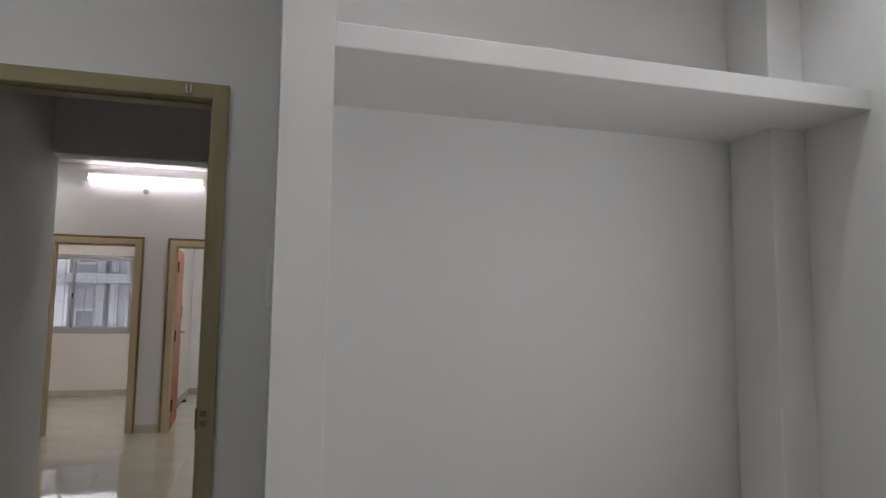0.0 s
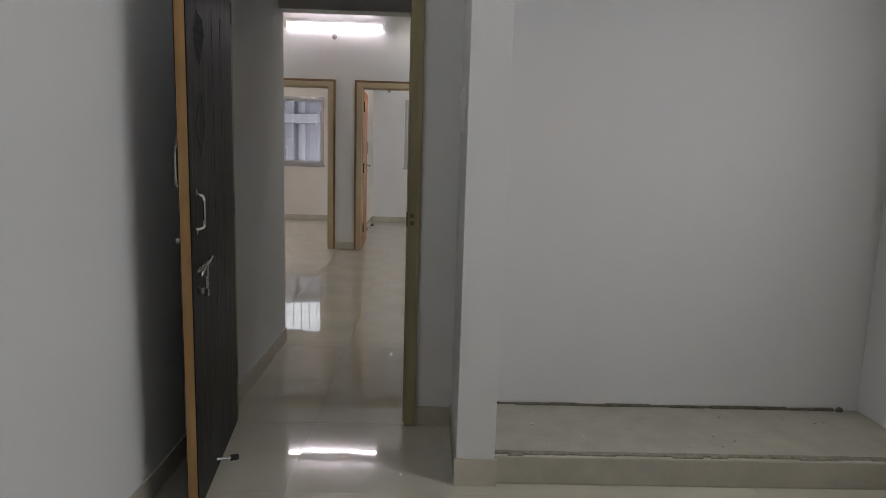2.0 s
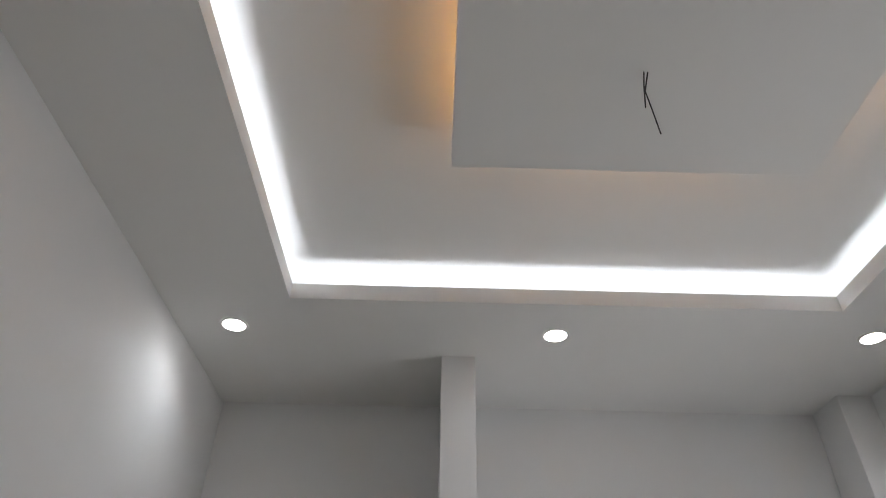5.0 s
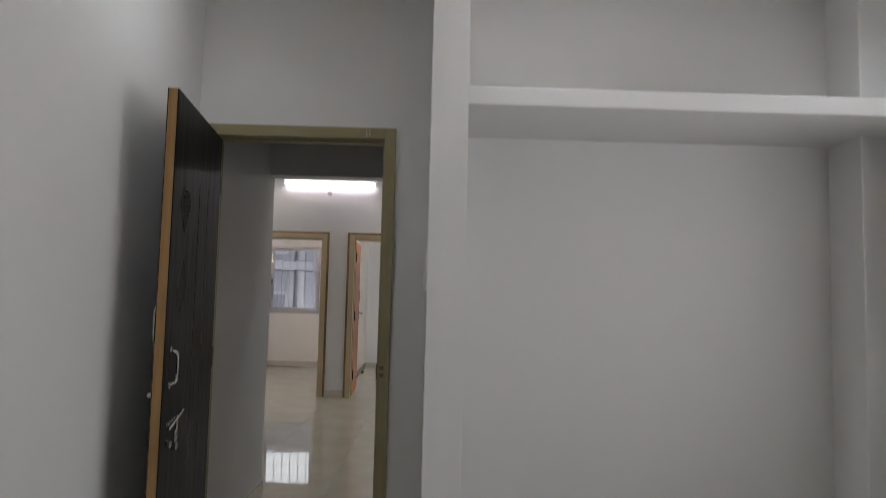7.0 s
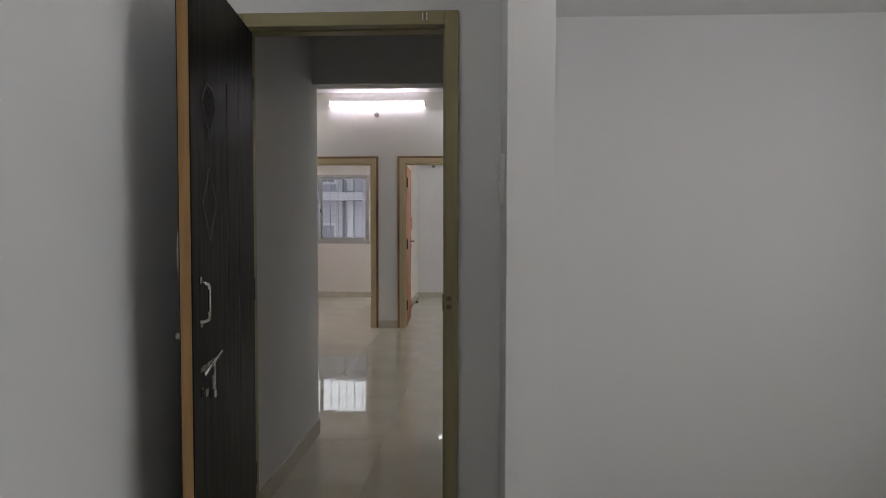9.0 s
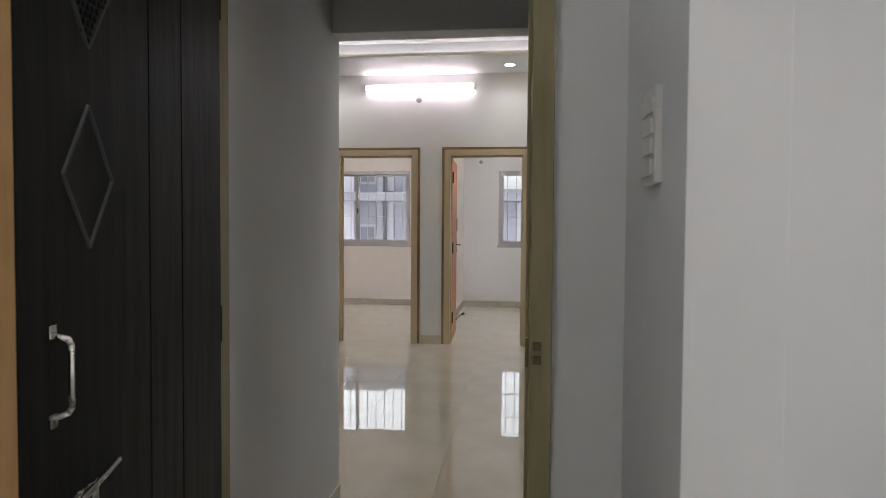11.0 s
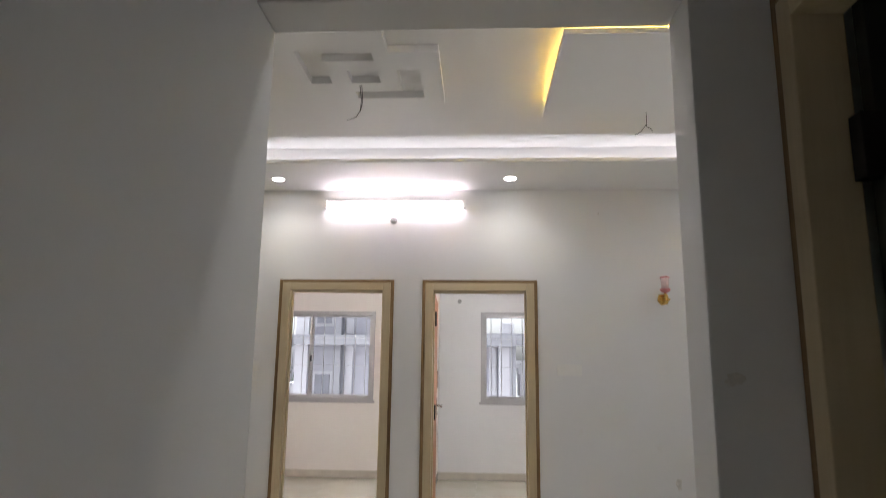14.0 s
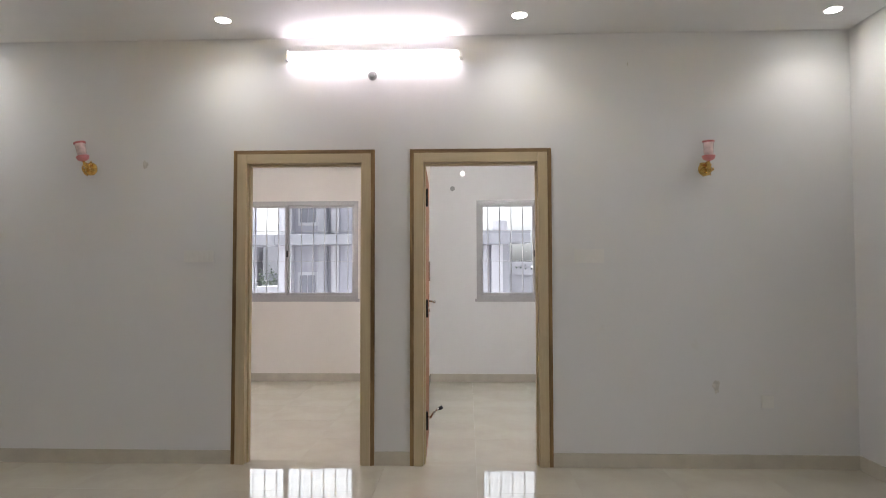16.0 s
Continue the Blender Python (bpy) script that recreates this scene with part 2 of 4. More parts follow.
def cells(us, vs, filled, w0, w1, plane):
    """One connected slab with holes: cells of a grid, thick from w0 to w1; plane 'xz', 'yz' or 'xy'."""
    def put(u, v, w):
        return {"xz": (u, w, v), "yz": (w, u, v), "xy": (u, v, w)}[plane]
    bm, seen = bmesh.new(), {}

    def vert(i, j, k):
        if (i, j, k) not in seen:
            seen[i, j, k] = bm.verts.new(put(us[i], vs[j], (w0, w1)[k]))
        return seen[i, j, k]
    full = {(i, j) for i in range(len(us) - 1) for j in range(len(vs) - 1) if filled((us[i] + us[i + 1]) / 2, (vs[j] + vs[j + 1]) / 2)}
    for i, j in full:
        for k in (0, 1):
            bm.faces.new([vert(*c, k) for c in ((i, j), (i + 1, j), (i + 1, j + 1), (i, j + 1))])
        for (di, dj), (p, q) in (((-1, 0), ((i, j), (i, j + 1))), ((1, 0), ((i + 1, j), (i + 1, j + 1))), ((0, -1), ((i, j), (i + 1, j))), ((0, 1), ((i, j + 1), (i + 1, j + 1)))):
            if (i + di, j + dj) not in full:
                bm.faces.new((vert(*p, 0), vert(*q, 0), vert(*q, 1), vert(*p, 1)))
    bmesh.ops.recalc_face_normals(bm, faces=bm.faces)
    return bm


def pierced(u0, u1, w0, w1, holes, plane="xz", v0=0.0, v1=3.25):
    us = sorted({u0, u1, *(h[0] for h in holes), *(h[1] for h in holes)})
    vs = sorted({v0, v1, *(h[2] for h in holes), *(h[3] for h in holes)})
    return cells(us, vs, lambda u, v: not any(a < u < b and c < v < d for a, b, c, d in holes), w0, w1, plane)


def structure(name, bm, material, label, category):
    return solid(name, bm, material, label, category, kind="structure")


# ---- measures ----
TOP = 3.25                       # walls run up behind the false ceilings
BL, BR, BB = -0.465, 2.715, -4.05  # bedroom: left, right, back
CZB, CZH = 2.839, 2.873          # soffits of the two false ceilings
CL, CR, XS = -0.413, 0.423, 0.582   # corridor: left wall, hall opening's right edge, right wall
Y0, Y1, Y2 = 1.175, 1.296, 5.320  # lintel wall, hall side, far wall
HL, HR = -3.65, 2.47             # hall
YB = 8.66                        # far rooms' window wall
LD, RD = (-1.632, -0.673), (-0.436, 0.506)   # far doors, outer

# ---- walls ----
structure("wall_bedroom_left", boxes((BL - 0.12, BL, BB - 0.12, 0.02, 0, TOP)), WALL, "plain white painted bedroom side wall", "wall")
W3 = (-2.4, -0.95, 0.95, 2.1)
structure("wall_bedroom_right", pierced(BB - 0.12, 0.02, BR, BR + 0.12, [W3], "yz"), WALL, "plain white painted bedroom side wall", "wall")
structure("wall_bedroom_back", boxes((BL, BR, BB - 0.12, BB, 0, TOP)), WALL, "plain white painted bedroom back wall", "wall")
structure("wall_bedroom_door", pierced(BL - 0.12, BR + 0.12, 0.02, 0.135, [(-0.415, 0.47, 0, 2.1)]),
          WALL, "white painted wall pierced by the bedroom door", "wall")
structure("wall_corridor_left", boxes((CL - 0.12, CL, 0.135, Y1, 0, TOP)), WALL, "white painted corridor wall in dim light", "wall")
structure("wall_corridor_right", pierced(0.135, Y0, XS, XS + 0.115, [(0.42, Y0, 0, 2.077)], "yz"),
          WALL, "white painted corridor wall pierced by a side door", "wall")
structure("wall_lintel", boxes((CL, CR, Y0, Y1, 2.073, TOP), bevel=0.006), WALL, "white plastered beam over the corridor's end", "beam")
structure("wall_hall_near_left", boxes((HL, CL - 0.12, Y1 - 0.12, Y1, 0, TOP)), WALL, "white painted hall wall beside the corridor", "wall")
structure("wall_hall_near_right", boxes((CR, HR, Y0, Y1, 0, TOP), bevel=0.004), WALL, "white painted hall wall beside the corridor", "wall")
structure("wall_hall_left", boxes((HL - 0.12, HL, Y1 - 0.12, Y2, 0, TOP)), WALL, "white painted hall end wall", "wall")
W4 = (2.8, 4.05, 0.95, 2.1)
structure("wall_hall_right", pierced(Y1 - 0.12, Y2, HR, HR + 0.12, [W4], "yz"), WALL, "white painted hall end wall", "wall")
structure("wall_hall_far", pierced(HL - 0.12, HR + 0.12, Y2, Y2 + 0.115, [(*LD, 0, 2.1), (*RD, 0, 2.1)]),
          WALL, "white painted hall wall with two doorways", "wall")
W1, W2, WZ = (-3.06, -1.355), (0.055, 1.44), (0.967, 2.137)
structure("wall_window_left_room", pierced(HL - 0.12, -0.55, YB, YB + 0.15, [(*W1, *WZ)]), CREAM, "cream painted outer wall with a window", "wall")
structure("wall_window_right_room", pierced(-0.55, HR + 0.12, YB, YB + 0.15, [(*W2, *WZ)]), WALL, "white painted outer wall with a window", "wall")
structure("wall_between_rooms", boxes((-0.61, -0.495, Y2 + 0.115, YB, 0, TOP)), CREAM, "off-white wall between the two far rooms", "wall")
structure("wall_room_left", boxes((HL - 0.12, HL, Y2 + 0.115, YB, 0, TOP)), CREAM, "off-white room side wall", "wall")
structure("wall_room_right", boxes((HR, HR + 0.12, Y2 + 0.115, YB, 0, TOP)), WALL, "white room side wall", "wall")
structure("wall_bath", boxes((2.0, 2.1, 0.135, Y0, 0, TOP)), WALL, "white bathroom wall in darkness", "wall")

# ---- wardrobe recess ----
structure("pier", boxes((0.636, 0.782, -0.525, 0.02, 0, CZB + 0.01), bevel=0.0015), WALL, "narrow white plastered pier beside the wardrobe recess", "pier")
structure("column", boxes((2.545, BR, -0.22, 0.02, 0, CZB + 0.01), bevel=0.006), WALL, "white plastered column in the recess corner", "column")
structure("loft_slab", boxes((0.782, BR, -0.52, 0.02, 2.07, 2.145), bevel=0.005), WALL, "white plastered loft slab across the recess", "shelf")
bm = boxes((0.782, BR, -0.512, 0.02, 0.0, 0.113), bevel=0.006)
structure("plinth", bm, SLAB, "bare grey-beige stone plinth in the recess", "plinth")
rng = random.Random(4)


def crust(name, x0, x1, y, z, size, seed, label, mat, spread=1.0):
    """An uneven run of old mortar along an edge."""
    r = random.Random(seed)
    bm = bmesh.new()
    x = x0
    while x < x1:
        w = r.uniform(0.04, 0.16)
        h = size * r.uniform(0.6, 1.0)
        d = size * spread * r.uniform(0.6, 1.2)
        box(bm, x - 0.012, min(x + w, x1), y - d, y, z - 0.003, z + h, bevel=min(h, d) * 0.3)
        x += w * r.uniform(0.7, 0.9)
    return solid(name, bm, mat, label, "mortar", kind="stuff")


crust("mortar_line", 0.79, 2.43, 0.019, 0.113, 0.012, 3, "dark uneven mortar along the back of the plinth", DIRT, 1.3)
crust("mortar_line", 0.79, 2.69, -0.47, 0.113, 0.007, 8, "grey mortar crust along the plinth's front edge", CRUST, 4.5)
for i in range(16):
    s = rng.uniform(0.004, 0.009)
    ball(bm := bmesh.new(), (rng.uniform(0.82, 2.6), rng.uniform(-0.47, -0.05), 0.113 + s * 0.5), s, 8, (1, 0.8, 0.6))
    solid("mortar_crumb", bm, CRUMB, "pale crumb of mortar lying on the plinth", "crumb", "crumbs on the plinth")
solid("dirt_lump", ball(bmesh.new(), (2.45, -0.0, 0.121), 0.017, 10, (1, 0.8, 0.8)), DIRT, "dark lump of mortar in the plinth's corner", "dirt")
structure("skirting_pier", boxes((0.628, 0.79, -0.533, -0.525, 0, 0.11), (0.628, 0.636, -0.525, 0.012, 0, 0.11), bevel=0.001), SKIRT, "beige tile skirting round the pier", "skirting")

# ---- skirtings ----
def skirting(name, *rows):
    for k, r in enumerate(rows):
        structure("%s_%d" % (name, k + 1), boxes(r, bevel=0.0015), SKIRT, "beige glazed tile skirting along the wall foot", "skirting")


SK = 0.09
skirting("skirting_bedroom", (BL, BL + 0.009, BB, 0.012, 0, SK), (BR - 0.009, BR, BB, -0.5, 0, SK), (0.475, 0.628, 0.012, 0.02, 0, SK), (BL + 0.009, BR - 0.009, BB, BB + 0.009, 0, SK))
skirting("skirting_corridor", (CL, CL + 0.009, 0.14, Y1, 0, SK), (CR, XS - 0.012, Y0 - 0.009, Y0, 0, SK), (CR - 0.009, CR, Y0 - 0.009, Y1, 0, SK))
skirting("skirting_hall", (HL, LD[0], Y2 - 0.009, Y2, 0, SK), (LD[1], RD[0], Y2 - 0.009, Y2, 0, SK), (RD[1], HR, Y2 - 0.009, Y2, 0, SK), (HR - 0.009, HR, Y1, Y2 - 0.009, 0, SK), (HL, HL + 0.009, Y1, Y2 - 0.009, 0, SK))
skirting("skirting_rooms", (HL, -0.61, YB - 0.009, YB, 0, SK), (-0.495, HR, YB - 0.009, YB, 0, SK), (-0.495, -0.486, Y2 + 0.12, YB - 0.009, 0, SK))


# ---- ceilings ----
def cove_ceiling(name, x0, x1, y0, y1, lip, z, lip_h, top, label, g=0.22):
    """A false ceiling: soffit ring, upstand lip, raised field above."""
    a, b, c, d = lip
    t = 0.012
    w = 0.014
    structure(name + "_field", boxes((x0, x1, y0, y1, top, top + 0.05)), CEIL, "raised white field of the false ceiling", "ceiling")
    structure(name + "_lip", cells([a - w, a, b, b + w], [c - w, c, d, d + w], lambda u, v: not (a < u < b and c < v < d), z + t, z + lip_h, "xy"), CEIL, "white upstand round the cove tray", "ceiling")
    structure(name + "_riser", cells([a - g - 0.02, a - g, b + g, b + g + 0.02], [c - g - 0.02, c - g, d + g, d + g + 0.02],
                                     lambda u, v: not (a - g < u < b + g and c - g < v < d + g), z + t, top, "xy"), CEIL, "white inner face of the cove", "ceiling")
    return structure(name, cells([x0, a, b, x1], [y0, c, d, y1], lambda u, v: not (a < u < b and c < v < d), z, z + t, "xy"), CEIL, label, "ceiling")


BT = (0.038, 2.19, -3.60, -0.968)
HT = (-3.0, 1.825, 2.0, 4.575)
cove_ceiling("ceiling_bedroom", BL, BR, BB, 0.02, BT, CZB, 0.068, 2.99, "white gypsum false ceiling with a lit cove tray")
cove_ceiling("ceiling_hall", HL, HR, Y1, Y2, HT, CZH, 0.03, 3.03, "white gypsum false ceiling with a lit cove tray", 0.13)
structure("ceiling_hall_panel", boxes((-2.71, 1.54, 2.47, 4.165, 2.925, 3.028), bevel=0.003), CEIL, "lowered white gypsum centre of the hall ceiling", "ceiling")
structure("ceiling_corridor", boxes((CL, XS, 0.135, Y0, 2.75, 2.8)), CEIL, "plain white corridor ceiling", "ceiling")
structure("ceiling_bath", boxes((XS + 0.115, 2.0, 0.135, Y0, 2.75, 2.8)), CEIL, "plain bathroom ceiling in the dark", "ceiling")
structure("ceiling_rooms", boxes((HL, -0.61, Y2 + 0.115, YB, 2.87, 2.92), (-0.495, HR, Y2 + 0.115, YB, 2.87, 2.92)), CEIL, "plain white ceiling of the far rooms", "ceiling")


def led_run(lip, z, mat, label, off=0.05, w=0.012, h=0.006):
    a, b, c, d = lip
    for r in ((a, b, c - off - w, c - off, z, z + h), (a, b, d + off, d + off + w, z, z + h), (a - off - w, a - off, c, d, z, z + h), (b + off, b + off + w, c, d, z, z + h)):
        solid("led_strip", boxes(r), mat, label, "light strip", "cove lighting")


led_run(BT, CZB + 0.014, LED, "lit cool white LED strip in the bedroom cove")
led_run(HT, CZH + 0.0135, LED_H, "lit white LED strip in the hall cove", 0.09, 0.003, 0.014)




def drop_panel(x0, x1, y0, y1, z, top, mat, label):
    """A hung gypsum panel with a warm strip hidden above its rim."""
    p = thing("hanging_ceiling_panel", label, "ceiling panel", at=((x0 + x1) / 2, (y0 + y1) / 2, z))
    o = Vector(p.location)

    def rel(*r):
        return (r[0] - o.x, r[1] - o.x, r[2] - o.y, r[3] - o.y, r[4] - o.z, r[5] - o.z)
    part("board", boxes(rel(x0, x1, y0, y1, z, z + 0.03), bevel=0.003), CEIL, p)
    part("hanger", boxes(rel(x0 + 0.14, x1 - 0.14, y0 + 0.14, y1 - 0.14, z + 0.03, top)), CEIL, p)
    i, w = 0.1, 0.012
    for r in ((x0 + i, x1 - i, y0 + i, y0 + i + w), (x0 + i, x1 - i, y1 - i - w, y1 - i), (x0 + i, x0 + i + w, y0 + i + w, y1 - i - w), (x1 - i - w, x1 - i, y0 + i + w, y1 - i - w)):
        part("led_strip", boxes(rel(*r, z + 0.0305, z + 0.037)), mat, p, "lit warm LED strip")
    return p


drop_panel(0.409, 1.372, 2.738, 3.715, 2.86, 2.925, LED_Y, "square white ceiling panel with yellow light above its rim")
drop_panel(-2.62, -1.657, 2.738, 3.715, 2.86, 2.925, LED_Y, "square white ceiling panel with yellow light above its rim")
drop_panel(0.64, 1.725, -2.785, -1.70, 2.845, 2.99, LED_O, "square white ceiling panel with dim amber light above it")


def medallion():
    """Two overlapping plates with L-shaped and square sinkings."""
    zc, zp = 2.925, 2.885
    xs = [-0.93, -0.82, -0.705, -0.68, -0.60, -0.44, -0.36, -0.335, -0.22, -0.11]
    ys = [2.62, 2.79, 2.82, 2.90, 3.005, 3.155, 3.24, 3.26, 3.35, 3.44]

    def filled(x, y):
        a = -0.93 < x < -0.36 and 2.62 < y < 3.24
        b = -0.68 < x < -0.11 and 2.82 < y < 3.44
        l1 = (-0.82 < x < -0.44 and 2.79 < y < 2.90) or (-0.82 < x < -0.705 and 2.79 < y < 3.155)
        l2 = (-0.60 < x < -0.22 and 3.26 < y < 3.35) or (-0.335 < x < -0.22 and 3.005 < y < 3.35)
        sq = -0.60 < x < -0.44 and 3.005 < y < 3.155
        return (a or b) and not (l1 or l2 or sq)
    d = thing("ceiling_medallion", "white gypsum medallion of interlocking square plates", "ceiling ornament", at=(-0.58, 3.14, zc))
    us, vs = [q + 0.52 for q in xs], [q - 3.03 for q in ys]

    def near(x, y):
        return x < -0.36 and y < 3.24 and filled(x, y)

    def far(x, y):
        return filled(x, y) and not (x < -0.36 and y < 3.24)
    for which in (near, far):
        part("plate", cells(us, vs, lambda u, v: which(u - 0.52, v + 3.03), zp - zc, 0.0, "xy"), CEIL, d)


medallion()


def wires(name, at, strands, label):
    t = thing(name, label, "cable", at=at)
    for k, pts in enumerate(strands):
        part("wire", tube_path(bmesh.new(), [Vector(p) for p in pts], 0.0019), WIRE_R, t)
    return t


wires("loose_fan_wire", (-0.62, 3.29, 2.885), [[(0, 0, 0), (0.005, 0.03, -0.07), (-0.005, 0.06, -0.12), (-0.03, 0.08, -0.15), (-0.08, 0.09, -0.165)], [(0.01, 0, 0), (0.012, 0.03, -0.08), (-0.002, 0.05, -0.13)]],
      "loose black wires hanging from the ceiling medallion")
wires("loose_fan_wire", (1.0, 3.64, 2.86), [[(0, 0, 0), (0.01, 0.03, -0.04), (0.012, 0.05, -0.07), (0.04, 0.06, -0.08), (0.05, 0.06, -0.10)], [(0.01, 0.04, -0.06), (-0.02, 0.06, -0.1), (-0.05, 0.07, -0.115)]],
      "loose black wires hanging from the ceiling panel")
wires("loose_fan_wire", (1.13, -2.06, 2.845), [[(0, 0, 0), (-0.01, 0.02, -0.05), (0.01, 0.05, -0.09), (0.03, 0.08, -0.14)], [(-0.01, 0, 0), (-0.02, 0.0, -0.06), (-0.015, 0.03, -0.1)]],
      "loose black wires hanging from the ceiling panel")


# ---- lamps ----
def downlight(x, y, z, power, tint, label, group):
    d = thing("downlight", label, "ceiling light", group, at=(x, y, z))
    part("rim", lathe(bmesh.new(), (0, 0, 0), [(0.047, 0.0), (0.047, -0.004), (0.056, -0.004), (0.058, 0.0)], 24), PLASTIC, d)
    part("lens", lathe(bmesh.new(), (0, 0, 0), [(0.046, -0.0005), (0.046, -0.003)], 24), DISC_M, d, "glowing white lens")
    lamp = new("lamp", bpy.data.lights.new("downlight", "AREA"))
    lamp.data.shape, lamp.data.size, lamp.data.energy, lamp.data.color = "DISK", 0.09, power, tint
    lamp.data.spread = radians(130)
    lamp.parent = d
    lamp.location = (0, 0, -0.006)
    return d


for x, y in ((-0.226, -0.757), (1.107, -0.73), (2.415, -0.772)):
    downlight(x, y, CZB, SPOT_B, (0.9, 0.95, 1.0), "small round recessed white LED downlight, lit", "bedroom downlights")
for x in (-3.47, -1.594, 0.276, 2.185):
    downlight(x, 4.987, CZH, SPOT_H, (1.0, 0.96, 0.92), "small round recessed white LED downlight, lit", "hall downlights")
# Unseen near row of lamps, added at the far row's spacing.
for x in (-3.47, -1.594, 0.276, 2.185):
    downlight(x, 1.63, CZH, SPOT_H, (1.0, 0.96, 0.92), "small round recessed white LED downlight, lit", "hall downlights")

tube = thing("tube_light", "lit white fluorescent tube batten over the two doors", "tube light", at=(-0.681, Y2, 2.735))
part("batten", boxes((-0.59, 0.59, -0.03, 0, 0.004, 0.036), bevel=0.004), PLASTIC, tube)
part("tube", rod(bmesh.new(), (-0.57, -0.045, -0.014), (0.57, -0.045, -0.014), 0.013, seg=16), TUBE_M, tube, "glowing white tube")
for s in (-1, 1):
    part("socket", boxes((s * 0.588 - 0.012, s * 0.588 + 0.012, -0.062, 0, -0.03, 0.036), bevel=0.003), PLASTIC, tube)
knob = thing("cable_knob", "small grey round cable outlet below the tube light", "cable outlet", at=(-0.69, Y2, 2.603))
part("collar", rod(bmesh.new(), (0, 0, 0), (0, -0.012, 0), 0.03, seg=18), GREYPLASTIC, knob)
part("plug", rod(bmesh.new(), (0, -0.012, 0), (0, -0.035, 0), 0.022, 0.016, seg=18), GREYPLASTIC, knob)


def wall_lamp(x, z, lean, label):
    d = thing("wall_lamp", label, "wall lamp", "wall lamps of the hall", at=(x, Y2, z))
    rot = Matrix.Rotation(radians(lean), 4, "Y")
    bm = lathe(bmesh.new(), (0, 0, 0), [(0.012, 0), (0.045, -0.004), (0.045, -0.010), (0.03, -0.018), (0.012, -0.022)], 20, "Y")
    part("backplate", bm, BRASS, d, "gold-plated backplate", True)
    bm = bmesh.new()
    for k in range(6):
        a = math.pi * (0.15 + k / 6 * 1.9)
        p0 = Vector((0.014 * math.cos(a), -0.03, 0.014 * math.sin(a)))
        pts = [p0 + Vector((0.034 * u * math.cos(a + u), -0.02 * math.sin(u * 3), 0.034 * u * math.sin(a + u))) for u in (0, 0.3, 0.6, 0.9, 1.2)]
        tube_path(bm, pts, 0.006, 6)
    part("scroll", bm, BRASS, d, "gold scrolled ornament", True)
    bm = tube_path(bmesh.new(), [Vector((0, -0.02, 0)), Vector((0, -0.055, -0.01)), Vector((0, -0.075, 0.015)), Vector((0, -0.075, 0.05))], 0.008, 8)
    bmesh.ops.transform(bm, matrix=rot, verts=bm.verts)
    part("arm", bm, BRASS, d, "gold arm", True)
    bm = lathe(bmesh.new(), (0, -0.075, 0.045), [(0.016, 0), (0.034, 0.01), (0.043, 0.03), (0.04, 0.034)], 20)
    bmesh.ops.transform(bm, matrix=rot, verts=bm.verts)
    part("cup", bm, PINKD, d, "dull pink glass cup", True)
    bm = lathe(bmesh.new(), (0, -0.075, 0.08), [(0.028, 0), (0.03, 0.02), (0.031, 0.06), (0.034, 0.085)], 20)
    bmesh.ops.transform(bm, matrix=rot, verts=bm.verts)
    shade = part("shade", bm, PINK, d, "pale pink glass cylinder", True)
    bm = lathe(bmesh.new(), (0, -0.075, 0.163), [(0.034, 0), (0.038, 0.004), (0.038, 0.012), (0.03, 0.012)], 20)
    bmesh.ops.transform(bm, matrix=rot, verts=bm.verts)
    part("rim", bm, PINKD, shade, "darker pink rim", True)
    return d


wall_lamp(1.515, 1.950, 0, "small gold wall lamp with a pink glass shade")
wall_lamp(-2.625, 1.985, -14, "small gold wall lamp with a tilted pink glass shade")


# ---- switches and marks ----
def plate(name, x0, x1, z0, z1, y, rockers, label, cat="switch"):
    d = thing(name, label, cat, at=((x0 + x1) / 2, y, (z0 + z1) / 2))
    w, h = (x1 - x0) / 2, (z1 - z0) / 2
    part("plate", boxes((-w, w, -0.009, 0, -h, h), bevel=0.002), PLASTIC, d)
    for k in range(rockers):
        cx = -w + (k + 0.5) * 2 * w / rockers
        part("rocker", boxes((cx - w / rockers * 0.7, cx + w / rockers * 0.7, -0.0125, -0.009, -h * 0.6, h * 0.6), bevel=0.001), PLASTIC, d)
    return d


plate("switch_board", 0.655, 0.85, 1.335, 1.425, Y2, 6, "white modular switch board on the hall wall")
plate("switch_board", -1.97, -1.77, 1.345, 1.425, Y2, 6, "white modular switch board on the hall wall")
plate("socket_outlet", 1.85, 1.93, 0.39, 0.47, Y2, 2, "white power socket low on the hall wall", "socket")
plate("socket_outlet", -3.33, -3.25, 0.40, 0.48, Y2, 2, "white power socket low on the hall wall", "socket")
sw = thing("switch_board", "white modular switch board on the pier's side", "switch", at=(0.636, -0.31, 1.42))
part("plate", boxes((-0.014, 0, -0.055, 0.055, -0.085, 0.085), bevel=0.003), PLASTIC, sw)
for k in range(4):
    part("rocker", boxes((-0.019, -0.014, -0.04, 0.04, -0.07 + 0.036 * k, -0.042 + 0.036 * k), bevel=0.0015), PLASTIC, sw)


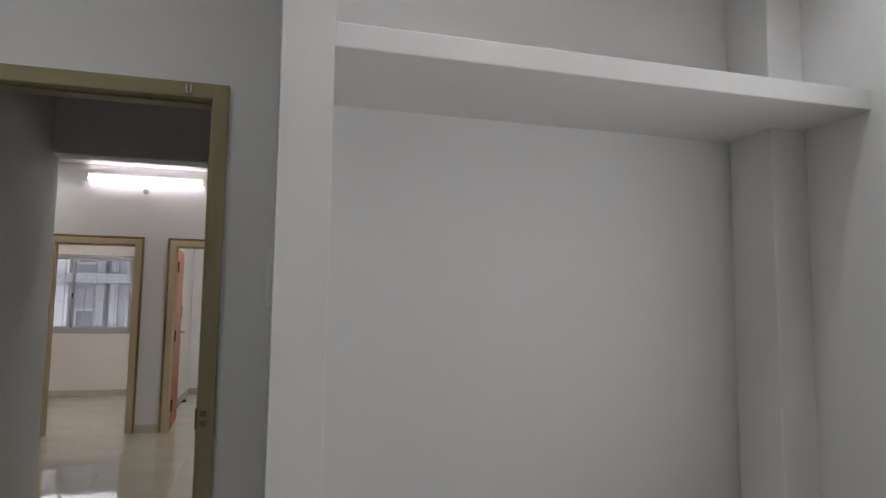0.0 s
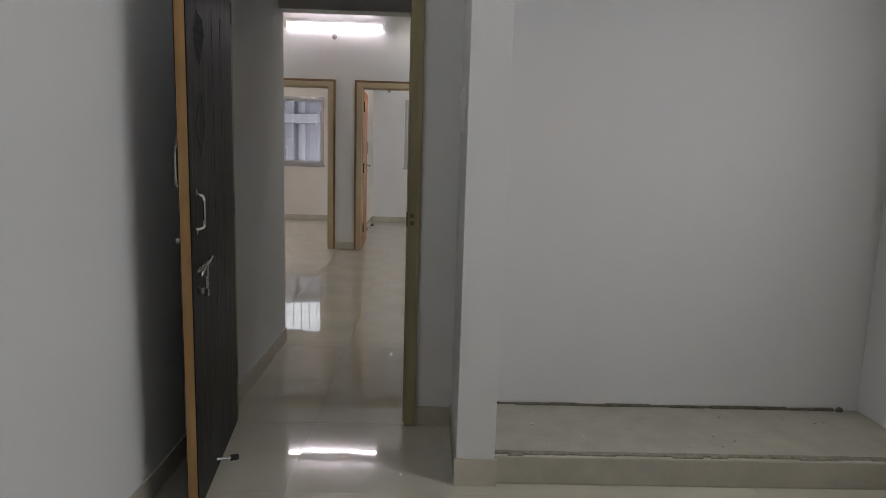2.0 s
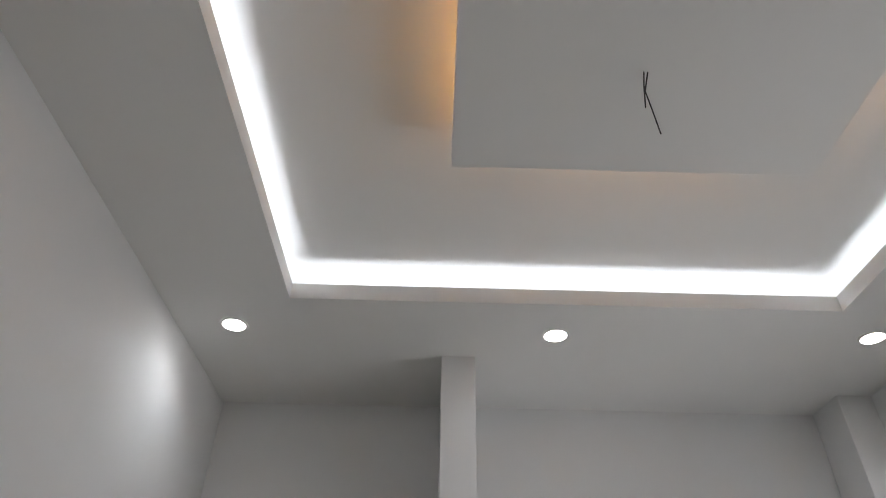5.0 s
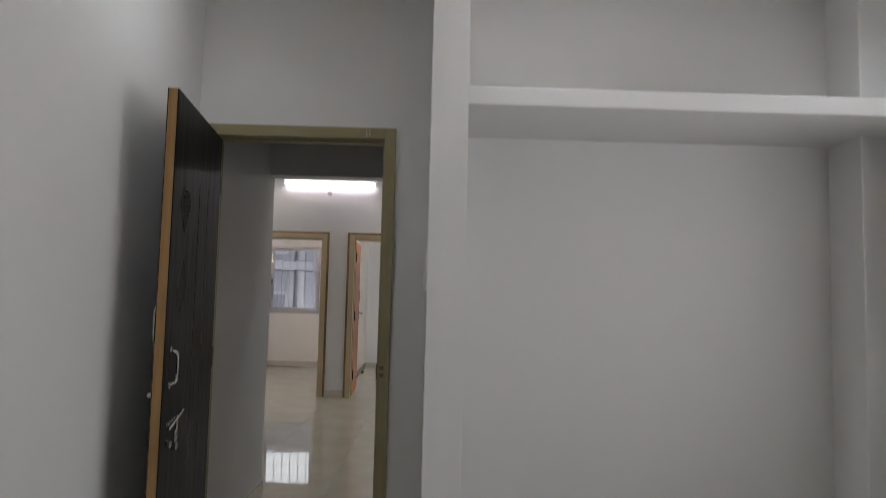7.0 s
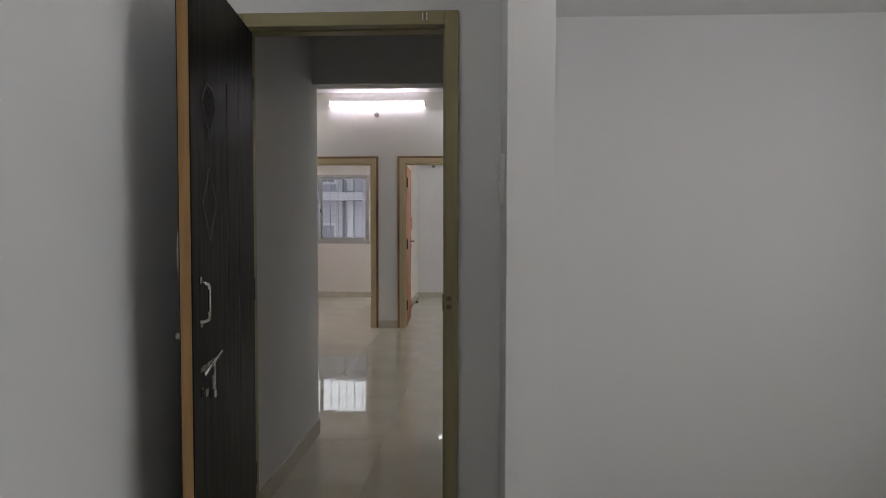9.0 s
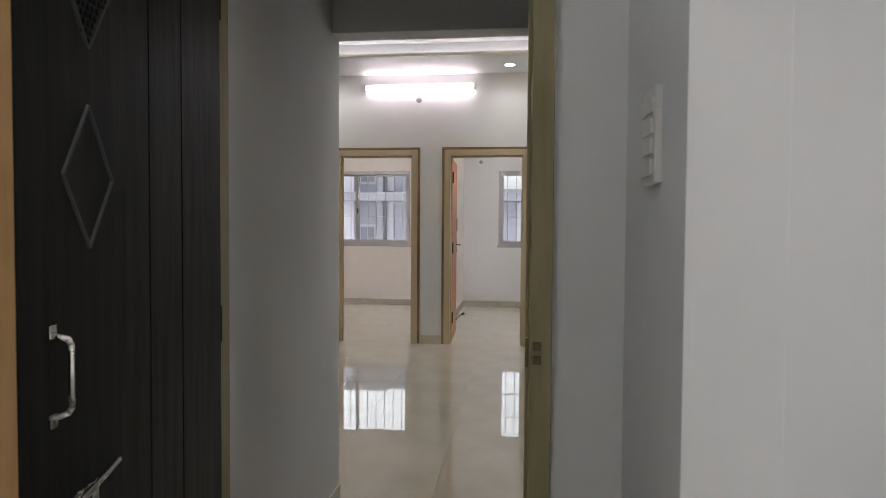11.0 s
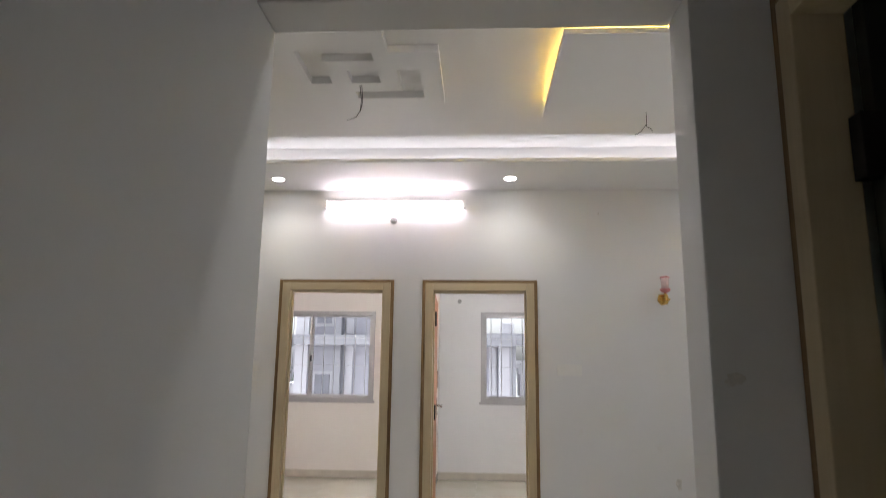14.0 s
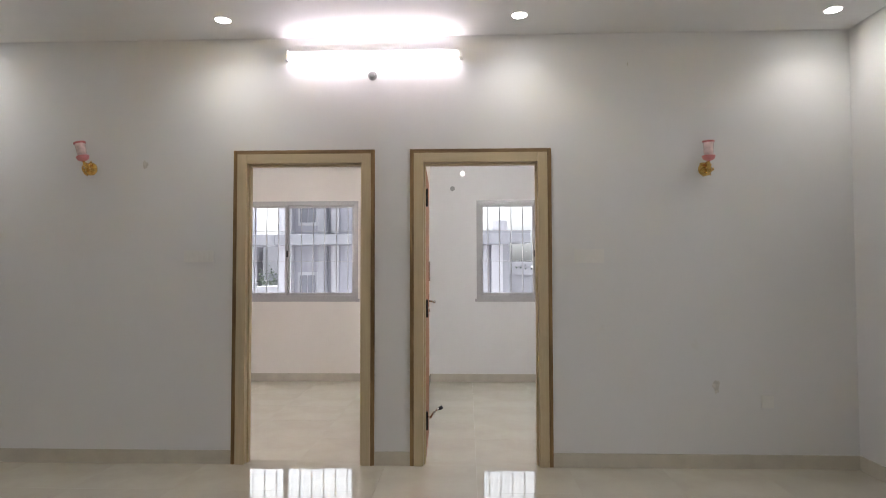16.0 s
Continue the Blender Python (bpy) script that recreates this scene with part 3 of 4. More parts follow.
def scuff(name, c, normal, w, h, seed, label):
    """A thin irregular scrape on a wall."""
    r = random.Random(seed)
    bm = bmesh.new()
    pts = []
    for k in range(14):
        a = 2 * math.pi * k / 14
        q = r.uniform(0.55, 1.0)
        pts.append((w / 2 * q * math.cos(a), h / 2 * q * math.sin(a)))
    u = Vector((0, 1, 0)) if abs(normal[0]) else Vector((1, 0, 0))
    nv = Vector(normal)
    lo = [bm.verts.new(Vector(c) + u * p + Vector((0, 0, q))) for p, q in pts]
    hi = [bm.verts.new(Vector(c) + u * p * 0.85 + Vector((0, 0, q * 0.85)) + nv * 0.0012) for p, q in pts]
    bm.faces.new(hi)
    for i in range(14):
        j = (i + 1) % 14
        bm.faces.new((lo[i], lo[j], hi[j], hi[i]))
    bmesh.ops.recalc_face_normals(bm, faces=bm.faces)
    solid(name, bm, SCUFF, label, "wall mark")


SCUFF = plain("scuffed_plaster", (0.62, 0.595, 0.555), 0.85, scale=40, vary=0.2, bump=0.4)
scuff("wall_scuff", (1.565, Y2, 0.527), (0, -1, 0), 0.06, 0.11, 1, "grey rubbed patch on the hall wall")
scuff("wall_scuff", (-2.25, Y2, 2.012), (0, -1, 0), 0.045, 0.075, 2, "small grey patch beside the wall lamp")
scuff("wall_scuff", (1.02, Y2, 2.665), (0, -1, 0), 0.012, 0.03, 3, "tiny dark chip high on the hall wall")
scuff("wall_scuff", (0.462, Y0, 1.352), (0, -1, 0), 0.045, 0.025, 5, "small chipped spot on the corridor pier")
scuff("wall_scuff", (BL, -1.52, 1.885), (1, 0, 0), 0.04, 0.025, 6, "small rubbed spot on the bedroom wall")
hook = thing("wall_hook", "dark bent wire hook with a pale cable tie on the wall", "hook", at=(BL, -1.545, 1.885))
part("wire", tube_path(bmesh.new(), [Vector(p) for p in ((0, 0, 0.022), (0.02, -0.002, 0.026), (0.027, -0.004, 0.01), (0.026, -0.004, -0.008), (0.014, 0.0, -0.02))], 0.0024, 8), DARKMETAL, hook, "", True)
part("cable_tie", tube_path(bmesh.new(), [Vector(p) for p in ((0.014, 0.0, -0.02), (0.01, 0.028, -0.03), (0.008, 0.055, -0.043), (0.008, 0.058, -0.05))], 0.003, 8), CRUMB, hook, "loose pale cable tie", True)


# ---- doors ----
def door_frame(name, x0, x1, yf, depth, label, w=0.055, raw=0.022, top=2.1, paint=FRAME, paint_h=FRAME_H, hinge_w=0):
    """A painted frame with a raw timber architrave; local x across, y through the wall."""
    d = thing(name, label, "door frame", kind="structure")
    v = hinge_w or w
    for nm, r, m in (("jamb", (x0 + raw, x0 + raw + v, yf, yf + depth, 0, top - raw), paint), ("jamb", (x1 - raw - w, x1 - raw, yf, yf + depth, 0, top - raw), paint),
                     ("head", (x0 + raw + v, x1 - raw - w, yf, yf + depth, top - raw - w, top - raw), paint_h)):
        part(nm, boxes(r, bevel=0.004), m, d)
    if raw:
        for nm, r, m in (("architrave", (x0, x0 + raw, yf + 0.003, yf + depth, 0, top), RAW), ("architrave", (x1 - raw, x1, yf + 0.003, yf + depth, 0, top), RAW),
                         ("architrave", (x0 + raw, x1 - raw, yf + 0.003, yf + depth, top - raw, top), RAW_H)):
            part(nm, boxes(r, bevel=0.003), m, d, "raw brown timber edge")
    return d


def stops(d, x0, x1, y0, y1, top, t=0.012, paint=FRAME, paint_h=FRAME_H):
    for nm, r, m in (("door_stop", (x0, x0 + t, y0, y1, 0, top), paint), ("door_stop", (x1 - t, x1, y0, y1, 0, top), paint), ("door_stop", (x0 + t, x1 - t, y0, y1, top - t, top), paint_h)):
        part(nm, boxes(r, bevel=0.002), m, d)


# bedroom door
d1 = door_frame("door_frame_1", -0.415, 0.47, 0.0, 0.11, "olive-beige painted wooden frame of the bedroom door", w=0.054, raw=0.0, paint=FRAME_B, paint_h=FRAME_BH, hinge_w=0.036)
stops(d1, -0.379, 0.416, 0.05, 0.11, 2.046, t=0.008, paint=FRAME_B, paint_h=FRAME_BH)
part("striker", boxes((0.408, 0.4165, 0.008, 0.026, 0.925, 0.995), bevel=0.002), DULL, d1, "worn steel striker plate")
part("keeper", boxes((0.425, 0.445, -0.008, 0.0, 0.935, 0.955), (0.425, 0.445, -0.008, 0.0, 0.968, 0.988), bevel=0.003), DULL, d1, "steel bolt keeper")
part("head_catch", boxes((0.33, 0.336, -0.02, 0, 2.055, 2.085), (0.345, 0.351, -0.02, 0, 2.055, 2.085), bevel=0.002), STEEL, d1, "small steel catch")

leaf1 = thing("bedroom_door", "open dark wenge panel door with carved diamonds", "door", at=(-0.347, -0.014, 0.008))
LW, LT, LH = 0.742, 0.034, 2.018
part("core", boxes((-LT, -0.003, -LW, 0.03, 0, LH), bevel=0.0015), EDGE, leaf1, "pale brown lipped edge")
part("back_skin", boxes((-LT - 0.003, -LT, -LW + 0.001, 0.029, 0, LH)), WENGE, leaf1)
skins = ((-LW + 0.001, 0.029, 1.735, LH), (-LW + 0.001, 0.029, 0, 0.62), (-LW + 0.001, -0.363, 0.62, 1.735), (-0.357, -0.211, 0.62, 1.735), (-0.205, 0.029, 0.62, 1.735))
for y0, y1, z0, z1 in skins:
    part("panel", boxes((-0.003, 0.001, y0, y1, z0, z1)), WENGE, leaf1)


def diamond(cy, cz, hw, up, down, hatch):
    pts = [(cy, cz + up), (cy + hw, cz), (cy, cz - down), (cy - hw, cz)] if not hatch else [(cy - hw * 0.35, cz + up), (cy + hw * 0.6, cz + up * 0.9), (cy + hw, cz), (cy, cz - down), (cy - hw, cz)]
    bm = bmesh.new()
    for a, b in zip(pts, pts[1:] + pts[:1]):
        rod(bm, (0.001, *a), (0.001, *b), 0.004, seg=6)
    c = part("carved_diamond", bm, BLACK, leaf1)
    if hatch:
        bm = bmesh.new()
        ys = [p[0] for p in pts]
        zs = [p[1] for p in pts]

        def inside(y, z):
            s = None
            for a, b in zip(pts, pts[1:] + pts[:1]):
                k = (b[0] - a[0]) * (z - a[1]) - (b[1] - a[1]) * (y - a[0])
                if s is None:
                    s = k > 0
                elif (k > 0) != s:
                    return False
            return True
        step = 0.013
        i = 0
        z = min(zs)
        while z < max(zs):
            y = min(ys) + (step / 2 if i % 2 else 0)
            while y < max(ys):
                if inside(y, z):
                    box(bm, 0.001, 0.004, y - 0.004, y + 0.004, z - 0.005, z + 0.005, bevel=0.0012)
                y += step
            z += step
            i += 1
        part("carved_lattice", bm, WENGE, c, "raised lattice of small studs")


diamond(-0.57, 1.625, 0.068, 0.06, 0.105, True)
diamond(-0.57, 1.32, 0.07, 0.112, 0.108, False)
bm = tube_path(bmesh.new(), [Vector(p) for p in ((0.0, -0.672, 1.092), (0.022, -0.667, 1.084), (0.026, -0.665, 1.076), (0.026, -0.665, 0.985), (0.022, -0.667, 0.977), (0.0, -0.672, 0.97))], 0.0042, 8)
handle = part("pull_handle", bm, STEEL, leaf1, "bright steel pull handle", True)
for z in (1.095, 0.967):
    part("foot", boxes((0.001, 0.005, -0.68, -0.664, z - 0.01, z + 0.01), bevel=0.0015), STEEL, handle)
bolt = part("bolt_plate", boxes((0.001, 0.005, -0.685, -0.575, 0.825, 0.84), bevel=0.0015), STEEL, leaf1, "steel sliding bolt plate")
part("bolt_rod", rod(bmesh.new(), (0.016, -0.69, 0.82), (0.016, -0.515, 0.856), 0.0055, seg=10), STEEL, bolt, "", True)
part("hasp", boxes((0.01, 0.018, -0.595, -0.58, 0.735, 0.845), bevel=0.003), STEEL, bolt)
part("lug", boxes((0.001, 0.02, -0.68, -0.662, 0.752, 0.775), bevel=0.003), STEEL, leaf1, "steel bolt lug")
part("lug", boxes((0.001, 0.02, -0.598, -0.578, 0.728, 0.748), bevel=0.003), STEEL, leaf1, "steel bolt lug")
bm = tube_path(bmesh.new(), [Vector(p) for p in ((-LT - 0.003, -0.70, 1.25), (-LT - 0.016, -0.70, 1.24), (-LT - 0.016, -0.70, 1.12), (-LT - 0.003, -0.70, 1.11))], 0.006, 8)
part("back_handle", bm, STEEL, leaf1, "steel pull handle", True)
part("lock_button", rod(bmesh.new(), (-LT - 0.003, -0.72, 0.94), (-LT - 0.018, -0.72, 0.94), 0.01, seg=12), STEEL, leaf1)
st = part("door_holder", rod(bmesh.new(), (0.001, -0.46, 0.05), (0.05, -0.42, 0.035), 0.006, seg=8), STEEL, leaf1, "small steel door holder")
part("rubber_tip", rod(bmesh.new(), (0.05, -0.42, 0.035), (0.072, -0.402, 0.03), 0.012, seg=10), RUBBER, st, "black rubber tip")
for z in (0.25, 1.0, 1.8):
    part("hinge", rod(bmesh.new(), (-0.002, 0.033, z - 0.045), (-0.002, 0.033, z + 0.045), 0.005, seg=8), DARKMETAL, leaf1)
leaf1.rotation_euler = (0, 0, radians(6.9))

# far doors
for k, (a, b) in enumerate((LD, RD)):
    d = door_frame("door_frame_%d" % (k + 2), a, b, Y2 - 0.022, 0.137, "tan painted wooden door frame with raw brown edges", w=0.064, raw=0.026)
    stops(d, a + 0.09, b - 0.09, Y2 + 0.03, Y2 + 0.075, 2.01)


def room_leaf(name, x, y, w, side, skin, label):
    """A flush door swung right into its room; side +1: its outer face looks to +x."""
    d = thing(name, label, "door", at=(x, y, 0.008))
    s = side
    part("core", boxes((min(0, -s * 0.034), max(0, -s * 0.034), 0, w, 0, 1.99), bevel=0.0015), EDGE, d)
    for xa in (0.0, -s * 0.034 - s * 0.002):
        lo, hi = sorted((xa, xa + s * 0.002))
        part("skin", boxes((lo, hi, 0.001, w - 0.001, 0.001, 1.989)), skin, d)
    for z in (0.26, 1.02, 1.78):
        part("hinge", boxes((min(0, s * 0.016), max(0, s * 0.016), -0.03, 0.002, z - 0.06, z + 0.06), bevel=0.003), DARKMETAL, d, "black steel hinge")
    return d


leaf2 = room_leaf("right_room_door", RD[0] + 0.097, Y2 + 0.128, 0.76, 1, BROWN, "open polished brown flush door swung into the room")
leaf2.rotation_euler = (0, 0, radians(2.0))
hd = part("lever_plate", boxes((0.002, 0.008, 0.66, 0.70, 0.93, 1.10), bevel=0.002), STEEL, leaf2, "steel lock plate")
part("lever", tube_path(bmesh.new(), [Vector((0.008, 0.68, 1.04)), Vector((0.05, 0.68, 1.04)), Vector((0.05, 0.57, 1.035))], 0.008, 8), STEEL, hd, "", True)
part("keyhole", rod(bmesh.new(), (0.008, 0.68, 0.97), (0.014, 0.68, 0.97), 0.012, seg=12), STEEL, hd)
part("tower_bolt", boxes((0.002, 0.014, 0.69, 0.71, 1.2, 1.36), bevel=0.002), STEEL, leaf2, "steel tower bolt")
stp = part("door_holder", tube_path(bmesh.new(), [Vector((0.002, 0.55, 0.16)), Vector((0.02, 0.54, 0.158)), Vector((0.05, 0.54, 0.20)), Vector((0.085, 0.54, 0.225))], 0.009, 8), STEEL, leaf2, "steel door holder arm", True)
part("rubber_tip", rod(bmesh.new(), (0.085, 0.54, 0.225), (0.11, 0.54, 0.24), 0.014, seg=10), RUBBER, stp, "black rubber tip")
leaf3 = room_leaf("left_room_door", LD[1] - 0.092, Y2 + 0.128, 0.76, -1, BROWN, "open brown flush door swung into the room")
leaf3.rotation_euler = (0, 0, radians(-1.0))

# corridor side door
d4 = thing("door_frame_4", "tan painted wooden frame of the corridor side door", "door frame", kind="structure")
for nm, r, m in (("jamb", (XS - 0.012, XS + 0.08, 1.098, 1.148, 0, 2.03), FRAME), ("jamb", (XS - 0.012, XS + 0.08, 0.445, 0.5, 0, 2.03), FRAME), ("head", (XS - 0.012, XS + 0.08, 0.5, 1.098, 1.98, 2.03), FRAME),
                 ("architrave", (XS - 0.009, XS + 0.1, 1.148, 1.1735, 0, 2.075), RAW), ("architrave", (XS - 0.009, XS + 0.1, 0.421, 0.445, 0, 2.075), RAW), ("architrave", (XS - 0.009, XS + 0.1, 0.445, 1.148, 2.03, 2.075), RAW)):
    part(nm, boxes(r, bevel=0.003), m, d4)
leaf4 = thing("side_door", "open black laminated side door in shadow", "door", at=(XS + 0.09, 1.093, 0.008))
part("core", boxes((0, 0.6, -0.034, 0, 0, 1.99), bevel=0.002), BLACK, leaf4)
for z in (0.3, 1.08, 1.72):
    part("hinge", boxes((-0.03, 0.004, -0.042, -0.006, z - 0.055, z + 0.055), bevel=0.002), DARKMETAL, leaf4, "black steel hinge")


# ---- windows ----
def window(name, x0, x1, panels, label):
    z0, z1 = WZ
    w = thing(name, label, "window", kind="structure")
    y = YB
    f = 0.045
    for nm, r in (("frame_side", (x0, x0 + f, y - 0.006, y + 0.07, z0, z1)), ("frame_side", (x1 - f, x1, y - 0.006, y + 0.07, z0, z1)),
                  ("frame_head", (x0 + f, x1 - f, y - 0.006, y + 0.07, z1 - f, z1)), ("frame_sill", (x0 + f, x1 - f, y - 0.012, y + 0.07, z0, z0 + f))):
        part(nm, boxes(r, bevel=0.003), ALU, w)
    pw = (x1 - x0 - 2 * f) / panels
    for k in range(panels):
        a, b = x0 + f + k * pw - (0.02 if k else 0), x0 + f + (k + 1) * pw
        yy = y + 0.012 + 0.024 * (k % 2)
        s = 0.032
        sash = part("sash", boxes((a, a + s, yy, yy + 0.02, z0 + f, z1 - f), (b - s, b, yy, yy + 0.02, z0 + f, z1 - f),
                                  (a + s, b - s, yy, yy + 0.02, z1 - f - s, z1 - f), (a + s, b - s, yy, yy + 0.02, z0 + f, z0 + f + s), bevel=0.002), ALU, w, "sliding aluminium sash")
        g = part("pane", boxes((a + s, b - s, yy + 0.008, yy + 0.012, z0 + f + s, z1 - f - s)), GLASS, sash, "clear glass pane")
        g.visible_shadow = False
    part("latch", boxes((x0 + f + pw - 0.012, x0 + f + pw + 0.006, y - 0.002, y + 0.012, z0 + 0.5, z0 + 0.58), bevel=0.002), DARKMETAL, w)
    g = part("grille_frame", boxes((x0, x1, y + 0.10, y + 0.108, z0 + 0.03, z0 + 0.045), (x0, x1, y + 0.10, y + 0.108, z1 - 0.045, z1 - 0.03)), BAR, w, "flat steel grille rails")
    for zz in (z0 + 0.45, z0 + 0.82):
        part("grille_rod", rod(bmesh.new(), (x0, y + 0.112, zz), (x1, y + 0.112, zz), 0.0035, seg=8), BAR, g)
    n = round((x1 - x0) / 0.137)
    for k in range(1, n):
        x = x0 + (x1 - x0) * k / n
        part("grille_bar", rod(bmesh.new(), (x, y + 0.106, z0 + 0.03), (x, y + 0.106, z1 - 0.03), 0.006, seg=8), BAR, g)
    return w


window("window_1", W1[0], W1[1], 2, "grey aluminium sliding window with a barred grille")
window("window_2", W2[0], W2[1], 2, "grey aluminium sliding window with a barred grille")
for k, (a, b) in enumerate((W1, W2)):
    structure("window_sill_%d" % (k + 1), boxes((a - 0.02, b + 0.02, YB - 0.014, YB - 0.0065, WZ[0] - 0.03, WZ[0] + 0.004), bevel=0.002), ALU, "narrow grey sill under the window", "sill")

def side_window(name, x, hole, power, tint, label):
    """A two-light window in a wall that faces -x, with the sky's light entering through it."""
    y0, y1, z0, z1 = hole
    m = (y0 + y1) / 2
    w = thing(name, label, "window", kind="structure")
    for nm, r in (("frame_side", (x, x + 0.06, y0, y0 + 0.045, z0, z1)), ("frame_side", (x, x + 0.06, y1 - 0.045, y1, z0, z1)),
                  ("frame_head", (x, x + 0.06, y0 + 0.045, y1 - 0.045, z1 - 0.045, z1)), ("frame_sill", (x - 0.006, x + 0.06, y0 + 0.045, y1 - 0.045, z0, z0 + 0.045)),
                  ("mullion", (x + 0.01, x + 0.05, m - 0.02, m + 0.02, z0 + 0.045, z1 - 0.045))):
        part(nm, boxes(r, bevel=0.003), ALU, w)
    for a, b in ((y0 + 0.045, m - 0.02), (m + 0.02, y1 - 0.045)):
        g = part("pane", boxes((x + 0.028, x + 0.032, a, b, z0 + 0.045, z1 - 0.045)), GLASS, w, "clear glass pane")
        g.visible_shadow = False
    day = new(name + "_daylight", bpy.data.lights.new(name + "_daylight", "AREA"))
    day.data.shape, day.data.size, day.data.size_y, day.data.energy, day.data.color = "RECTANGLE", y1 - y0 - 0.1, z1 - z0 - 0.1, power, tint
    day.matrix_world = look((x + 0.1, m, (z0 + z1) / 2), (x - 1, m, (z0 + z1) / 2))


side_window("window_3", BR, W3, DAY_B, (1.0, 0.98, 0.985), "grey aluminium bedroom window letting daylight in")
# Unseen hall window, added so the far wall is lit from the right.
side_window("window_4", HR, W4, DAY_H, (1.0, 0.985, 0.96), "unseen grey aluminium hall window, added to bring daylight from the right")

bk = thing("cable_knob", "small grey cable outlet on the far room wall", "cable outlet", at=(-0.228, YB, 2.278))
part("collar", rod(bmesh.new(), (0, 0, 0), (0, -0.012, 0), 0.028, seg=16), GREYPLASTIC, bk)
part("plug", rod(bmesh.new(), (0, -0.012, 0), (0, -0.03, 0), 0.017, seg=16), GREYPLASTIC, bk)
bulb = thing("light_bulb", "bare lit bulb in a white wall holder", "bulb", at=(-0.108, YB, 2.452))
part("holder", rod(bmesh.new(), (0, 0, 0), (0, -0.04, 0), 0.03, 0.022, seg=16), PLASTIC, bulb)
part("globe", ball(bmesh.new(), (0, -0.06, 0), 0.022, 14, (1, 1.1, 1)), BULB_M, bulb, "glowing globe", True)
# Unseen tube, added to brighten the right far room.
rt = thing("tube_light", "unseen lit tube added over the door to brighten the far room", "tube light", at=(0.6, Y2 + 0.115, 2.55))
part("batten", boxes((-0.6, 0.6, 0, 0.028, -0.02, 0.025), bevel=0.004), PLASTIC, rt)
part("tube", rod(bmesh.new(), (-0.575, 0.045, 0.0), (0.575, 0.045, 0.0), 0.014, seg=16), ROOM_FILL_W, rt, "glowing white tube")
# Unseen tube, added to light the left far room.
rt = thing("tube_light", "unseen lit tube added on the far room wall to light it", "tube light", at=(-1.9, Y2 + 0.115, 2.5))
part("batten", boxes((-0.6, 0.6, 0, 0.028, -0.02, 0.025), bevel=0.004), PLASTIC, rt)
part("tube", rod(bmesh.new(), (-0.575, 0.045, 0.0), (0.575, 0.045, 0.0), 0.014, seg=16), ROOM_FILL, rt, "glowing white tube")

# ---- outside ----
GZ = -7.0
structure("ground", boxes((-600, 600, -600, 900, GZ - 0.3, GZ)), EARTH, "ground beyond the windows, distance haze put into its grey", "ground")


def apartment():
    b = thing("apartment_building", "pale blue-grey apartment building across the street", "building", at=(0, 17, GZ))
    y0 = 0.0
    slabs = [2.0 - GZ - 3.1 * k for k in range(4)]
    top = slabs[0]
    part("wall", boxes((-4.82, 0.98, y0 + 0.5, y0 + 9, 0, top)), FACADE, b)
    part("upper_wall", boxes((-4.82, -0.6, y0 + 0.5, y0 + 9, top, top + 1.4)), FACADE, b)
    for z in slabs:
        part("slab", boxes((-4.86, 1.0, y0 - 0.1, y0 + 9, z, z + 0.26), bevel=0.02), FACADE_D, b)
        part("balcony_slab", boxes((-6.25, -4.86, y0 - 0.1, y0 + 1.1, z, z + 0.26), bevel=0.02), FACADE_D, b)
        part("balcony_slab", boxes((1.0, 1.5, y0 - 0.1, y0 + 0.7, z + 0.04, z + 0.26), bevel=0.02), FACADE_D, b)
    part("slab", boxes((-4.86, -0.4, y0 - 0.1, y0 + 9, top + 1.4, top + 1.52), bevel=0.02), FACADE_D, b)
    # The dark post at 0.83 stands for the shadow beside the 0.55 column.
    posts = ((-6.2, 0.7, FACADE_W), (-4.86, 0.34, FACADE_W), (-3.84, 0.2, FACADE_D), (-1.4, 0.42, FACADE_D), (0.55, 0.28, FACADE_W), (0.83, 0.17, FACADE_D))
    for x, w, mat in posts:
        part("column", boxes((x, x + w, y0 + 0.2, y0 + 0.5, 0, top)), mat, b)
        if x < -1:
            part("column", boxes((x, x + w, y0 + 0.2, y0 + 0.5, top + 0.26, top + 1.4)), mat, b)
    for k, z in enumerate([top + 0.32] + [s - 2.78 for s in slabs]):
        for x in (-4.42, -2.75, -0.75):
            if k == 0 and x > -1:
                continue
            lo, hi = (z + 0.2, z + 0.9) if k == 0 else (z + 0.75, z + 2.1)
            w = part("window", boxes((x, x + 0.52, y0 + 0.46, y0 + 0.498, lo, hi)), FACADE_W, b, "white framed window")
            for q in range(2):
                part("pane", boxes((x + 0.06 + q * 0.21, x + 0.25 + q * 0.21, y0 + 0.44, y0 + 0.46, lo + 0.08, hi - 0.08)), DARKWIN, w)
        for x in (-3.55, -1.95, 0.3):
            if k == 0 and x > -1:
                continue
            part("pilaster", boxes((x, x + 0.2, y0 + 0.42, y0 + 0.498, z, z + (1.07 if k == 0 else 2.78))), FACADE_W, b)
    part("water_tank", rod(bmesh.new(), (0.85, 2.0, top + 0.26), (0.85, 2.0, top + 0.74), 0.22, 0.2, seg=20), FACADE_W, b, "white rooftop water tank")
    part("parapet", boxes((-0.4, 1.5, y0 - 0.08, y0 + 0.04, top + 0.26, top + 0.34)), FACADE_D, b)


apartment()


